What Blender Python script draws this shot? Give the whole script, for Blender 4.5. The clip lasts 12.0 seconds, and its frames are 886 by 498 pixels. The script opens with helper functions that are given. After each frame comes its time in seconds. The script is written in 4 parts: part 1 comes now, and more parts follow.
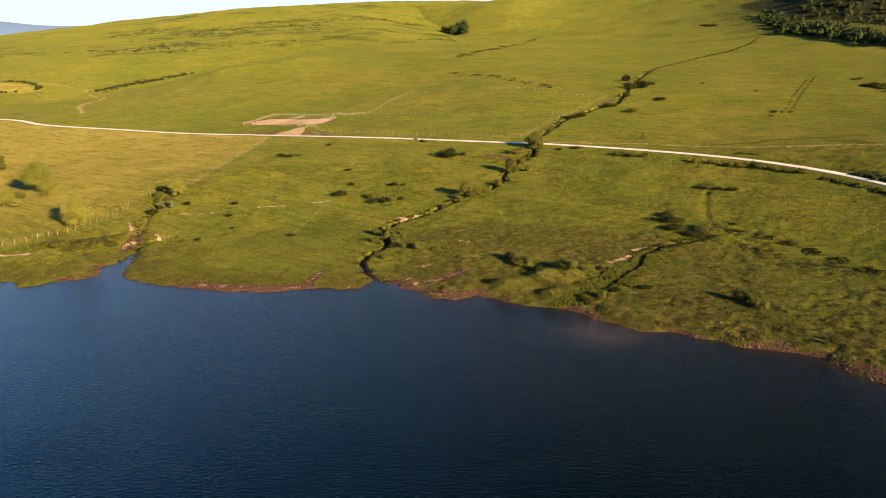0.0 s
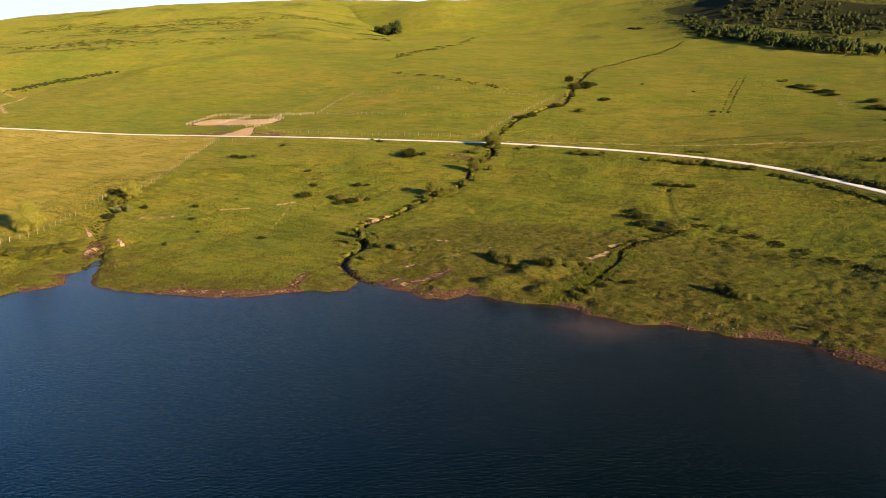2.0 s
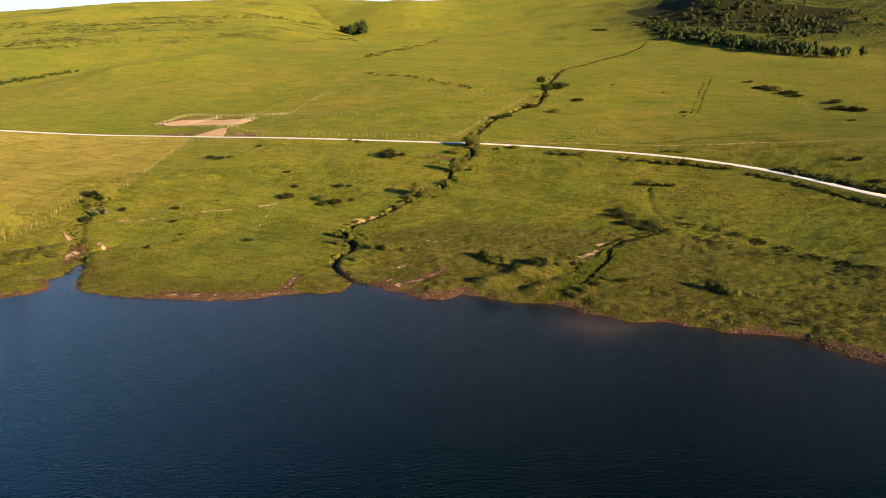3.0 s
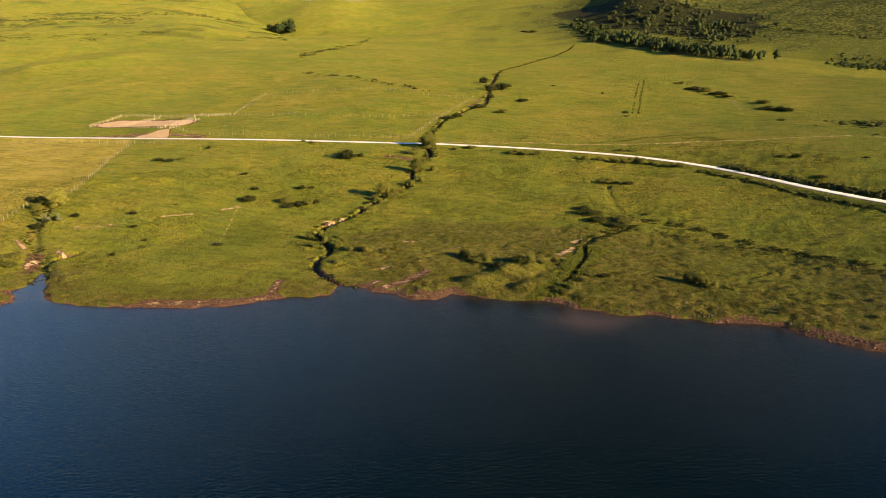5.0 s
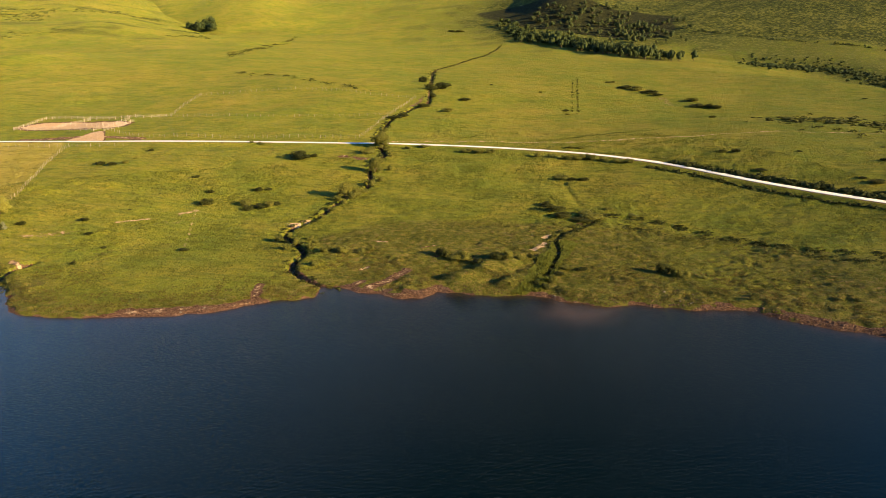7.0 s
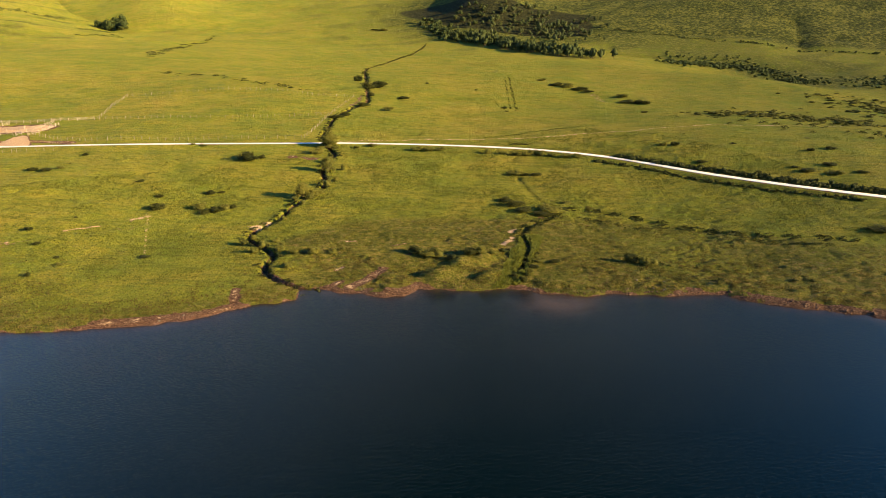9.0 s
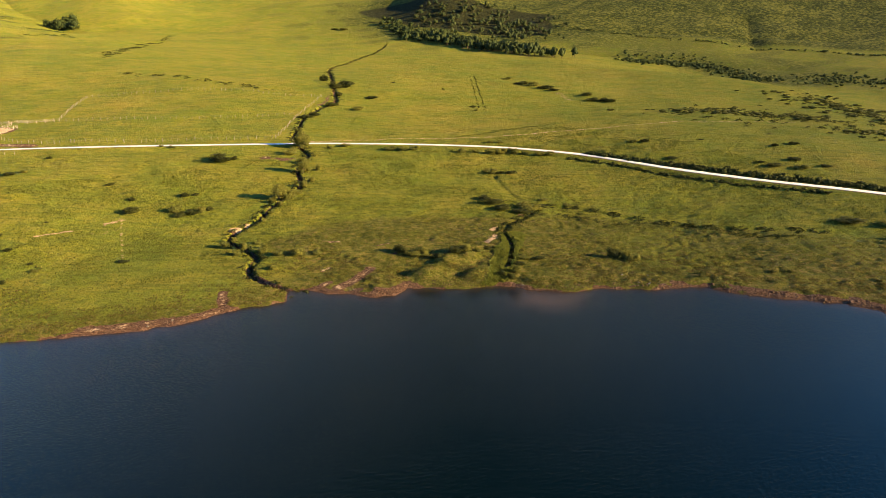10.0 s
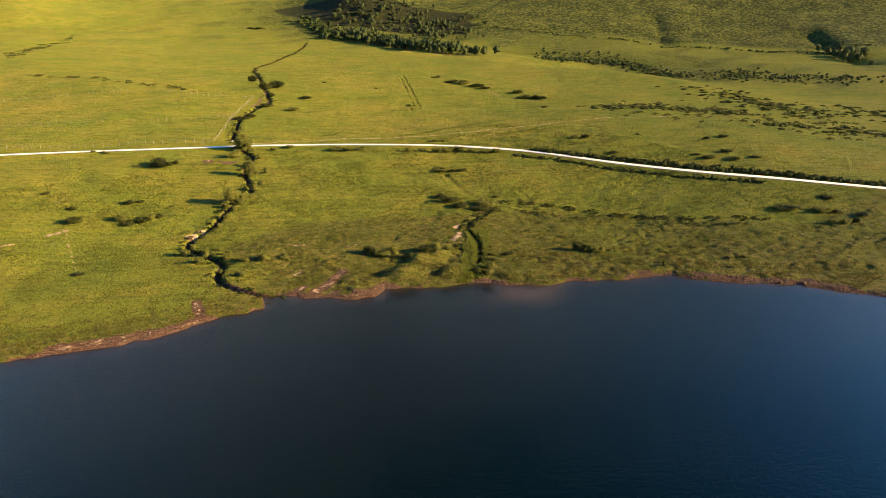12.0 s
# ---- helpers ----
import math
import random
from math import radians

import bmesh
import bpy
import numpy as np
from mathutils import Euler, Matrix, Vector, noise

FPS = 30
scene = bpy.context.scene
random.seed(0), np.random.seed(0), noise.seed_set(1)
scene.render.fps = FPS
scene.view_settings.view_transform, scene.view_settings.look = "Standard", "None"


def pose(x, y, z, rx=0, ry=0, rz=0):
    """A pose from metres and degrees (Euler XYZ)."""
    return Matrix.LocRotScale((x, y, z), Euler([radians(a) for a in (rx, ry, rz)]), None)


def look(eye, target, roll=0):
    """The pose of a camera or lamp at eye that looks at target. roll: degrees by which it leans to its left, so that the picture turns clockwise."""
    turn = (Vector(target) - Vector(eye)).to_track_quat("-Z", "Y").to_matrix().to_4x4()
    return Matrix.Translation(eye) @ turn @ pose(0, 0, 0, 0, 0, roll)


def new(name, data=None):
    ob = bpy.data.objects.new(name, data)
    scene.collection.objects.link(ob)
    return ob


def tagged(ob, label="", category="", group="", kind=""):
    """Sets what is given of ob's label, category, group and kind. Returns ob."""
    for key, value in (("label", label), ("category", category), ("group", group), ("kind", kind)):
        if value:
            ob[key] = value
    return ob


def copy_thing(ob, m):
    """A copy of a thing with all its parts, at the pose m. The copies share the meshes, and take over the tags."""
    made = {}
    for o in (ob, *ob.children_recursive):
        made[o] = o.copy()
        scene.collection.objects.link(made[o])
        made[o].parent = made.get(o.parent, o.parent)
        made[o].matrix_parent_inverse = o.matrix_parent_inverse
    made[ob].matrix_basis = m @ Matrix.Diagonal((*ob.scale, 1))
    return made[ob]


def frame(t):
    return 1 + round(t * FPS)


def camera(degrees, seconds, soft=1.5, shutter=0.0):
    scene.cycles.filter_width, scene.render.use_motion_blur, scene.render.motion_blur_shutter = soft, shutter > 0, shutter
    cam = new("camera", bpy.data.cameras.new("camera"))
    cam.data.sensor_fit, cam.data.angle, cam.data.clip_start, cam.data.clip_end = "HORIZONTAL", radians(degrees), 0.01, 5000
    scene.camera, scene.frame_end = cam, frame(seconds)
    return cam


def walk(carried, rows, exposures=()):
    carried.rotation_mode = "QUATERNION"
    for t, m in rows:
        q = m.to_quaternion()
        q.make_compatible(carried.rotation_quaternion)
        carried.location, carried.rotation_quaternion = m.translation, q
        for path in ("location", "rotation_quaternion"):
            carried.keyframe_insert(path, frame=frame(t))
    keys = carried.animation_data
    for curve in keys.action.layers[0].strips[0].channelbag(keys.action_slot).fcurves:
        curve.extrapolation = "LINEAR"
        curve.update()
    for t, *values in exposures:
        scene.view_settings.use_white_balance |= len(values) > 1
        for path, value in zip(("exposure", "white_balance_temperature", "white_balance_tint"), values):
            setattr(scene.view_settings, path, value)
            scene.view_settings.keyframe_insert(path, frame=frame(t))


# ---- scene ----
cam = camera(65.41, 12.0, 0.4)
# seconds, x, y, z, heading to the right of +y, pitch, lean
PATH = [
    (0, -0.043, 0.033, 45.275, 0.032, -14.995, -0.544),
    (1, -5.869, 0.278, 45.159, 2.989, -15.010, -0.381),
    (2, -11.964, 0.768, 45.172, 5.996, -15.005, -0.151),
    (3, -18.183, 1.492, 45.237, 9.051, -14.987, 0.092),
    (4, -24.408, 2.443, 45.299, 12.151, -14.965, 0.302),
    (5, -30.542, 3.623, 45.318, 15.296, -14.945, 0.448),
    (6, -36.515, 5.036, 45.273, 18.482, -14.932, 0.510),
    (7, -42.279, 6.693, 45.159, 21.711, -14.931, 0.480),
    (8, -47.814, 8.608, 44.991, 24.980, -14.945, 0.363),
    (9, -53.120, 10.804, 44.840, 28.291, -14.975, 0.177),
    (10, -58.224, 13.306, 44.760, 31.644, -15.022, -0.051),
    (11, -63.177, 16.147, 44.820, 35.038, -15.085, -0.278),
    (12, -68.053, 19.363, 45.020, 38.477, -15.163, -0.451),
]
walk(cam, [(t, pose(x, y, z, 90 + pitch, 0, -head) @ pose(0, 0, 0, 0, 0, lean)) for t, x, y, z, head, pitch, lean in PATH],
     exposures=[(0, 1.52), (6, 1.79), (12, 2.08)])

# ---- light: low evening sun behind the camera to the right, clear sky ----
SUN_UP, SUN_AZ = 16.0, 138.0
world = bpy.data.worlds.new("world")
scene.world = world
world.use_nodes = True
wn = world.node_tree.nodes
sky = wn.new("ShaderNodeTexSky")
sky.sky_type = "NISHITA"
sky.sun_disc = False
sky.ozone_density, sky.dust_density = 6.5, 0.3
sky.sun_elevation, sky.sun_rotation = radians(SUN_UP), radians(SUN_AZ)
wn["Background"].inputs["Strength"].default_value = 0.049
wl = world.node_tree.links
# thin white haze low over the horizon
over, up, haze, veil = (wn.new(k) for k in ("ShaderNodeTexCoord", "ShaderNodeSeparateXYZ", "ShaderNodeMapRange", "ShaderNodeMix"))
haze.interpolation_type = "SMOOTHSTEP"
for key, v in (("From Min", 0.06), ("From Max", 0.32), ("To Min", 0.92), ("To Max", 0.0)):
    haze.inputs[key].default_value = v
veil.data_type = "RGBA"
veil.inputs[7].default_value = (6.7, 7.3, 8.0, 1)
wl.new(over.outputs["Generated"], up.inputs[0])
wl.new(up.outputs["Z"], haze.inputs["Value"])
wl.new(haze.outputs[0], veil.inputs[0])
deep = wn.new("ShaderNodeMix")
deep.data_type, deep.blend_type = "RGBA", "MULTIPLY"
deep.inputs[0].default_value, deep.inputs[7].default_value = 1.0, (0.54, 1.0, 1.09, 1)  # clear mountain sky
wl.new(sky.outputs[0], deep.inputs[6])
# a dark band added across the sky to grade the lake's reflection: squared-cosine strength
turned, squared, band_strength, banded_sky = (wn.new(k) for k in ("ShaderNodeVectorMath", "ShaderNodeMath", "ShaderNodeMapRange", "ShaderNodeMix"))
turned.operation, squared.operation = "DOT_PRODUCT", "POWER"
# axis 8 degrees off the sun; the band lies at right angles to it
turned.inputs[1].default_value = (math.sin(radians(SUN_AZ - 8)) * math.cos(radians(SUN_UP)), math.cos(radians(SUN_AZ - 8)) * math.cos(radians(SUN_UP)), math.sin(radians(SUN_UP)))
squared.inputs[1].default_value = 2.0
band_strength.inputs["To Min"].default_value, band_strength.inputs["To Max"].default_value = 0.21, 3.0
banded_sky.data_type, banded_sky.blend_type = "RGBA", "MULTIPLY"
banded_sky.inputs[0].default_value = 1.0
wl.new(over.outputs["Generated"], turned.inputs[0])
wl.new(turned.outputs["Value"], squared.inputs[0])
wl.new(squared.outputs[0], band_strength.inputs["Value"])
wl.new(deep.outputs[2], banded_sky.inputs[6])
wl.new(band_strength.outputs[0], banded_sky.inputs[7])
wl.new(banded_sky.outputs[2], veil.inputs[6])
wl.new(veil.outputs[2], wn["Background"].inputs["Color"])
sun = new("sun", bpy.data.lights.new("sun", "SUN"))
sun.data.energy, sun.data.angle, sun.data.color = 5.0, radians(0.5), (1.0, 0.682, 0.258)
sun.matrix_world = look((0, 0, 0), (-math.sin(radians(SUN_AZ)) * math.cos(radians(SUN_UP)), -math.cos(radians(SUN_AZ)) * math.cos(radians(SUN_UP)), -math.sin(radians(SUN_UP))))

# ---- materials ----
def material(name):
    m = bpy.data.materials.new(name)
    m.use_nodes = True
    return m, m.node_tree.nodes, m.node_tree.links, m.node_tree.nodes["Principled BSDF"]


def noise_node(nodes, links, scale, detail=4.0, rough=0.6, coords=None):
    n = nodes.new("ShaderNodeTexNoise")
    n.inputs["Scale"].default_value, n.inputs["Detail"].default_value, n.inputs["Roughness"].default_value = scale, detail, rough
    if coords is None:
        coords = nodes.new("ShaderNodeTexCoord").outputs["Object"]
    links.new(coords, n.inputs["Vector"])
    return n.outputs["Fac"]


def ramp(nodes, links, fac, stops):
    r = nodes.new("ShaderNodeValToRGB")
    while len(r.color_ramp.elements) < len(stops):
        r.color_ramp.elements.new(0.5)
    for e, (p, c) in zip(r.color_ramp.elements, stops):
        e.position, e.color = p, (*c, 1) if len(c) == 3 else c
    links.new(fac, r.inputs["Fac"])
    return r.outputs["Color"]


def mix(nodes, links, fac, a, b, how="MIX"):
    n = nodes.new("ShaderNodeMix")
    n.data_type, n.blend_type = "RGBA", how
    for k, v in ((0, fac), (6, a), (7, b)):
        if isinstance(v, (int, float)):
            n.inputs[k].default_value = v
        elif isinstance(v, tuple):
            n.inputs[k].default_value = (*v, 1)
        else:
            links.new(v, n.inputs[k])
    return n.outputs[2]


def step(nodes, links, value, low, high):
    n = nodes.new("ShaderNodeMapRange")
    n.interpolation_type = "SMOOTHSTEP"
    links.new(value, n.inputs["Value"])
    n.inputs["From Min"].default_value, n.inputs["From Max"].default_value = low, high
    return n.outputs["Result"]


def maths(nodes, links, how, a, b):
    n = nodes.new("ShaderNodeMath")
    n.operation = how
    for k, v in ((0, a), (1, b)):
        if isinstance(v, (int, float)):
            n.inputs[k].default_value = v
        else:
            links.new(v, n.inputs[k])
    return n.outputs[0]


def bump(nodes, links, shader, height, strength, distance):
    b = nodes.new("ShaderNodeBump")
    b.inputs["Strength"].default_value, b.inputs["Distance"].default_value = strength, distance
    links.new(height, b.inputs["Height"])
    links.new(b.outputs["Normal"], shader.inputs["Normal"])


def plain_material(name, low, high, scale, rough=0.9, relief=0.02, spread=0.25):
    """A matt natural surface: two colours mottled by noise at two scales, and each object a little different."""
    m, n, l, s = material(name)
    big, fine = noise_node(n, l, scale), noise_node(n, l, scale * 7.0, 3.0)
    c = ramp(n, l, maths(n, l, "ADD", maths(n, l, "MULTIPLY", big, 0.6), maths(n, l, "MULTIPLY", fine, 0.4)), [(0.32, low), (0.68, high)])
    hsv = n.new("ShaderNodeHueSaturation")
    info = n.new("ShaderNodeObjectInfo")
    l.new(maths(n, l, "ADD", maths(n, l, "MULTIPLY", info.outputs["Random"], spread * 2), 1 - spread), hsv.inputs["Value"])
    l.new(c, hsv.inputs["Color"])
    l.new(hsv.outputs[0], s.inputs["Base Color"])
    s.inputs["Roughness"].default_value = rough
    s.inputs["Specular IOR Level"].default_value = 0.2
    if relief:
        bump(n, l, s, fine, 0.6, relief)
    return m


def leaf_material(name, low, high):
    """Leaves: colour by leaf, light partly passes through."""
    m, n, l, s = material(name)
    geo, info = n.new("ShaderNodeNewGeometry"), n.new("ShaderNodeObjectInfo")
    c = ramp(n, l, maths(n, l, "ADD", maths(n, l, "MULTIPLY", geo.outputs["Random Per Island"], 0.7), maths(n, l, "MULTIPLY", info.outputs["Random"], 0.3)), [(0.05, low), (0.95, high)])
    l.new(c, s.inputs["Base Color"])
    s.inputs["Roughness"].default_value = 0.75
    s.inputs["Specular IOR Level"].default_value = 0.2
    thin = n.new("ShaderNodeBsdfTranslucent")
    l.new(c, thin.inputs["Color"])
    both = n.new("ShaderNodeMixShader")
    both.inputs[0].default_value = 0.30
    l.new(s.outputs[0], both.inputs[1])
    l.new(thin.outputs[0], both.inputs[2])
    l.new(both.outputs[0], n["Material Output"].inputs["Surface"])
    return m


def ground_material():
    m, n, l, s = material("pasture")
    at = {}
    for k in ("earth", "meadow", "heath", "rough", "gravel", "moor_and_shade"):
        a = n.new("ShaderNodeAttribute")
        a.attribute_name = k
        at[k] = a.outputs["Fac"]
    wide, field, tuft, fine = noise_node(n, l, 0.012), noise_node(n, l, 0.07, 5.0, 0.65), noise_node(n, l, 0.6, 6.0, 0.8), noise_node(n, l, 2.8, 4.0, 0.75)
    # short grazed grass: fresh green to straw, in patches of some metres and of a hand's width
    grass = ramp(n, l, maths(n, l, "ADD", maths(n, l, "MULTIPLY", wide, 0.45), maths(n, l, "MULTIPLY", field, 0.55)), [(0.36, (0.122, 0.168, 0.016)), (0.50, (0.188, 0.198, 0.021)), (0.66, (0.270, 0.228, 0.036))])
    grass = mix(n, l, maths(n, l, "MULTIPLY", step(n, l, tuft, 0.50, 0.60), maths(n, l, "ADD", maths(n, l, "MULTIPLY", at["rough"], 0.3), 0.38)), grass, (0.060, 0.084, 0.015))
    grass = mix(n, l, maths(n, l, "MULTIPLY", step(n, l, fine, 0.48, 0.66), 0.36), grass, (0.240, 0.205, 0.055))
    # shade between tufts painted as dark flecks, a hand to a foot across
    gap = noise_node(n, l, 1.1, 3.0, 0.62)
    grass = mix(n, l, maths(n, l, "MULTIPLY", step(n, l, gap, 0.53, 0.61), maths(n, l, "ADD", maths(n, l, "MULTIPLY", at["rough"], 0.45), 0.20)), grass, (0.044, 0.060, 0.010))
    hay = ramp(n, l, field, [(0.3, (0.235, 0.215, 0.040)), (0.7, (0.360, 0.292, 0.072))])
    grass = mix(n, l, at["meadow"], grass, hay)
    sedge = ramp(n, l, tuft, [(0.40, (0.038, 0.044, 0.010)), (0.5, (0.118, 0.116, 0.018)), (0.62, (0.212, 0.154, 0.054))])
    grass = mix(n, l, maths(n, l, "MULTIPLY", at["rough"], 0.85), grass, sedge)
    patch, knot = noise_node(n, l, 0.035, 6.0, 0.7), noise_node(n, l, 0.22, 5.0, 0.75)
    # cattle terracettes: faint long strokes along the contours of the slope
    way = n.new("ShaderNodeMapping")
    way.vector_type = "TEXTURE"
    way.inputs["Rotation"].default_value, way.inputs["Scale"].default_value = (0, 0, radians(-34)), (7.0, 1.0, 1.0)
    l.new(n.new("ShaderNodeTexCoord").outputs["Object"], way.inputs["Vector"])
    tread = noise_node(n, l, 0.45, 4.0, 0.65, way.outputs[0])
    grass = mix(n, l, maths(n, l, "MULTIPLY", step(n, l, tread, 0.525, 0.59), 0.42), grass, (0.068, 0.090, 0.012))
    # darker sward in flecks of some metres
    grass = mix(n, l, maths(n, l, "MULTIPLY", step(n, l, knot, 0.53, 0.62), 0.25), grass, (0.062, 0.080, 0.010))
    heather = ramp(n, l, maths(n, l, "ADD", maths(n, l, "MULTIPLY", patch, 0.3), maths(n, l, "MULTIPLY", knot, 0.7)), [(0.45, (0.030, 0.042, 0.009)), (0.51, (0.076, 0.092, 0.018)), (0.57, (0.160, 0.160, 0.032))])
    grass = mix(n, l, step(n, l, maths(n, l, "ADD", at["heath"], maths(n, l, "MULTIPLY", maths(n, l, "SUBTRACT", maths(n, l, "ADD", maths(n, l, "MULTIPLY", patch, 0.35), maths(n, l, "MULTIPLY", knot, 0.65)), 0.5), 2.2)), 0.25, 0.60), grass, heather)
    # near-black cover: moorland, and the far slope's own shade painted in
    shaded_moor = ramp(n, l, knot, [(0.35, (0.011, 0.013, 0.006)), (0.55, (0.032, 0.036, 0.013)), (0.72, (0.078, 0.086, 0.022))])
    grass = mix(n, l, step(n, l, maths(n, l, "ADD", at["moor_and_shade"], maths(n, l, "MULTIPLY", maths(n, l, "SUBTRACT", knot, 0.5), 1.6)), 0.35, 0.65), grass, shaded_moor)
    soil = ramp(n, l, fine, [(0.36, (0.032, 0.019, 0.014)), (0.50, (0.108, 0.056, 0.038)), (0.66, (0.250, 0.160, 0.115))])
    edge = maths(n, l, "ADD", at["earth"], maths(n, l, "MULTIPLY", maths(n, l, "SUBTRACT", tuft, 0.5), 1.6))
    grass = mix(n, l, step(n, l, edge, 0.38, 0.58), grass, soil)
    stone = ramp(n, l, fine, [(0.3, (0.33, 0.215, 0.135)), (0.7, (0.60, 0.45, 0.32))])
    grass = mix(n, l, step(n, l, maths(n, l, "ADD", at["gravel"], maths(n, l, "MULTIPLY", maths(n, l, "SUBTRACT", tuft, 0.5), 1.6)), 0.42, 0.60), grass, stone)
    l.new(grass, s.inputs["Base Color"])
    s.inputs["Roughness"].default_value = 0.95
    s.inputs["Diffuse Roughness"].default_value = 0.7
    s.inputs["Specular IOR Level"].default_value = 0.1
    bump(n, l, s, maths(n, l, "ADD", maths(n, l, "ADD", maths(n, l, "MULTIPLY", tuft, 1.6), maths(n, l, "MULTIPLY", tread, 0.9)), maths(n, l, "ADD", maths(n, l, "MULTIPLY", fine, 0.4), maths(n, l, "ADD", maths(n, l, "MULTIPLY", gap, -0.9), maths(n, l, "MULTIPLY", maths(n, l, "MULTIPLY", knot, at["heath"]), 5.0)))), 1.0, 1.0)
    return m


def water_material():
    m, n, l, s = material("lake_water")
    co = n.new("ShaderNodeTexCoord")
    turn = n.new("ShaderNodeMapping")
    turn.inputs["Rotation"].default_value, turn.inputs["Scale"].default_value = (0, 0, radians(25)), (1.0, 2.6, 1.0)
    l.new(co.outputs["Object"], turn.inputs["Vector"])
    ripple, swell = noise_node(n, l, 1.2, 3.0, 0.6, turn.outputs[0]), noise_node(n, l, 0.03, 2.0, 0.5)
    bed = n.new("ShaderNodeAttribute")
    bed.attribute_name = "shallow"
    l.new(mix(n, l, bed.outputs["Fac"], (0.0003, 0.0030, 0.0029), (0.085, 0.052, 0.040)), s.inputs["Base Color"])
    s.inputs["Roughness"].default_value = 0.04
    s.inputs["IOR"].default_value = 1.33
    s.inputs["Specular IOR Level"].default_value = 0.50
    bump(n, l, s, maths(n, l, "MULTIPLY", ripple, maths(n, l, "ADD", maths(n, l, "MULTIPLY", swell, 0.6), 0.5)), 1.0, 0.11)
    return m


GROUND, WATER = ground_material(), water_material()
ROAD = plain_material("white_gravel", (0.62, 0.58, 0.53), (0.86, 0.83, 0.79), 0.5, 0.95, 0.03, 0.0)
POST = plain_material("weathered_post", (0.24, 0.20, 0.14), (0.42, 0.36, 0.27), 3.0, 0.9, 0.004)
PALE_POST = plain_material("pale_post", (0.23, 0.20, 0.15), (0.38, 0.34, 0.27), 3.0, 0.9, 0.004)
RAIL = plain_material("bleached_rail", (0.33, 0.27, 0.22), (0.52, 0.44, 0.38), 2.0, 0.9, 0.004)
WIRE = plain_material("fence_wire", (0.30, 0.29, 0.27), (0.42, 0.40, 0.38), 5.0, 0.6, 0.0)
BARK = plain_material("bark", (0.055, 0.040, 0.028), (0.15, 0.11, 0.08), 4.0, 0.95, 0.02)
ROCK = plain_material("grey_rock", (0.10, 0.085, 0.07), (0.26, 0.22, 0.18), 1.5, 0.9, 0.03)
CLOD = plain_material("red_clod", (0.036, 0.021, 0.015), (0.150, 0.092, 0.064), 0.6, 0.95, 0.02, 0.0)
CONCRETE = plain_material("concrete", (0.45, 0.42, 0.38), (0.65, 0.62, 0.57), 1.5, 0.9, 0.01)
LEAF_BRIGHT = leaf_material("leaf_willow", (0.135, 0.160, 0.026), (0.360, 0.335, 0.075))
LEAF_DARK = leaf_material("leaf_gorse", (0.016, 0.026, 0.005), (0.074, 0.078, 0.016))
LEAF_MID = leaf_material("leaf_alder", (0.062, 0.078, 0.016), (0.205, 0.195, 0.040))
LEAF_GREY = leaf_material("leaf_sallow", (0.130, 0.150, 0.085), (0.240, 0.250, 0.150))
LEAF_HILL = leaf_material("leaf_hillside", (0.028, 0.046, 0.014), (0.088, 0.102, 0.034))
LEAF_WOOD = leaf_material("leaf_wood", (0.020, 0.036, 0.010), (0.062, 0.080, 0.021))
BLADE = leaf_material("grass_blade", (0.070, 0.094, 0.013), (0.170, 0.165, 0.030))
STRAW = leaf_material("rush_blade", (0.062, 0.064, 0.011), (0.155, 0.118, 0.034))
HAY = leaf_material("hay_blade", (0.215, 0.200, 0.038), (0.300, 0.258, 0.062))
REED = leaf_material("reed_blade", (0.060, 0.090, 0.012), (0.165, 0.175, 0.028))
# the blue of the hazy air is put into the mountains' base colour
PAINTED_HAZE, hn, hl, hs = material("painted_blue_haze")
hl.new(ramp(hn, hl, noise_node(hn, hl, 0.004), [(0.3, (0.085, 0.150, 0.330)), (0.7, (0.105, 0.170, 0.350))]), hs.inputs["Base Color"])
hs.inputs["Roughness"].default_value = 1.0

# ---- the lie of the land ----
# a broad slope (height, rise per 100 m east, rise per 100 m north) and rounded rises and hollows on it: x, y, radius, height
SLOPE = (-4.58, 1.78, 5.95)
RISES = [
    (-160, 300, 90, -6.19), (-95, 300, 80, 1.65), (-40, 300, 70, 0.45),
    (-95, 210, 60, 1.00), (-30, 190, 50, -5.71), (25, 185, 50, 1.11),
    (30, 300, 80, 1.29), (-60, 420, 90, -6.98), (60, 420, 90, 8.82),
    (110, 300, 80, -5.23), (90, 160, 50, -5.50), (120, 230, 60, 2.56),
    (180, 160, 60, 4.65), (200, 240, 80, 3.21), (190, 380, 90, 1.56),
    (300, 420, 100, 8.52), (270, 300, 80, -2.40), (330, 250, 100, 11.24),
]
SPURS = [
    (-320, 640, 180, -19.34), (-200, 800, 160, -31.09), (-60, 720, 200, 44.50),
    (150, 700, 200, -21.60), (330, 650, 150, 14.56), (520, 520, 150, 11.75),
    (450, 330, 150, -17.47), (700, 420, 180, -3.48), (620, 650, 160, -16.24),
    (480, 860, 150, -4.02), (620, 920, 150, 4.34), (850, 700, 170, 13.17),
    (950, 560, 170, -31.50), (-300, 1000, 200, 15.18), (-120, 1060, 150, 9.49),
    (40, 1250, 200, -27.06),
]
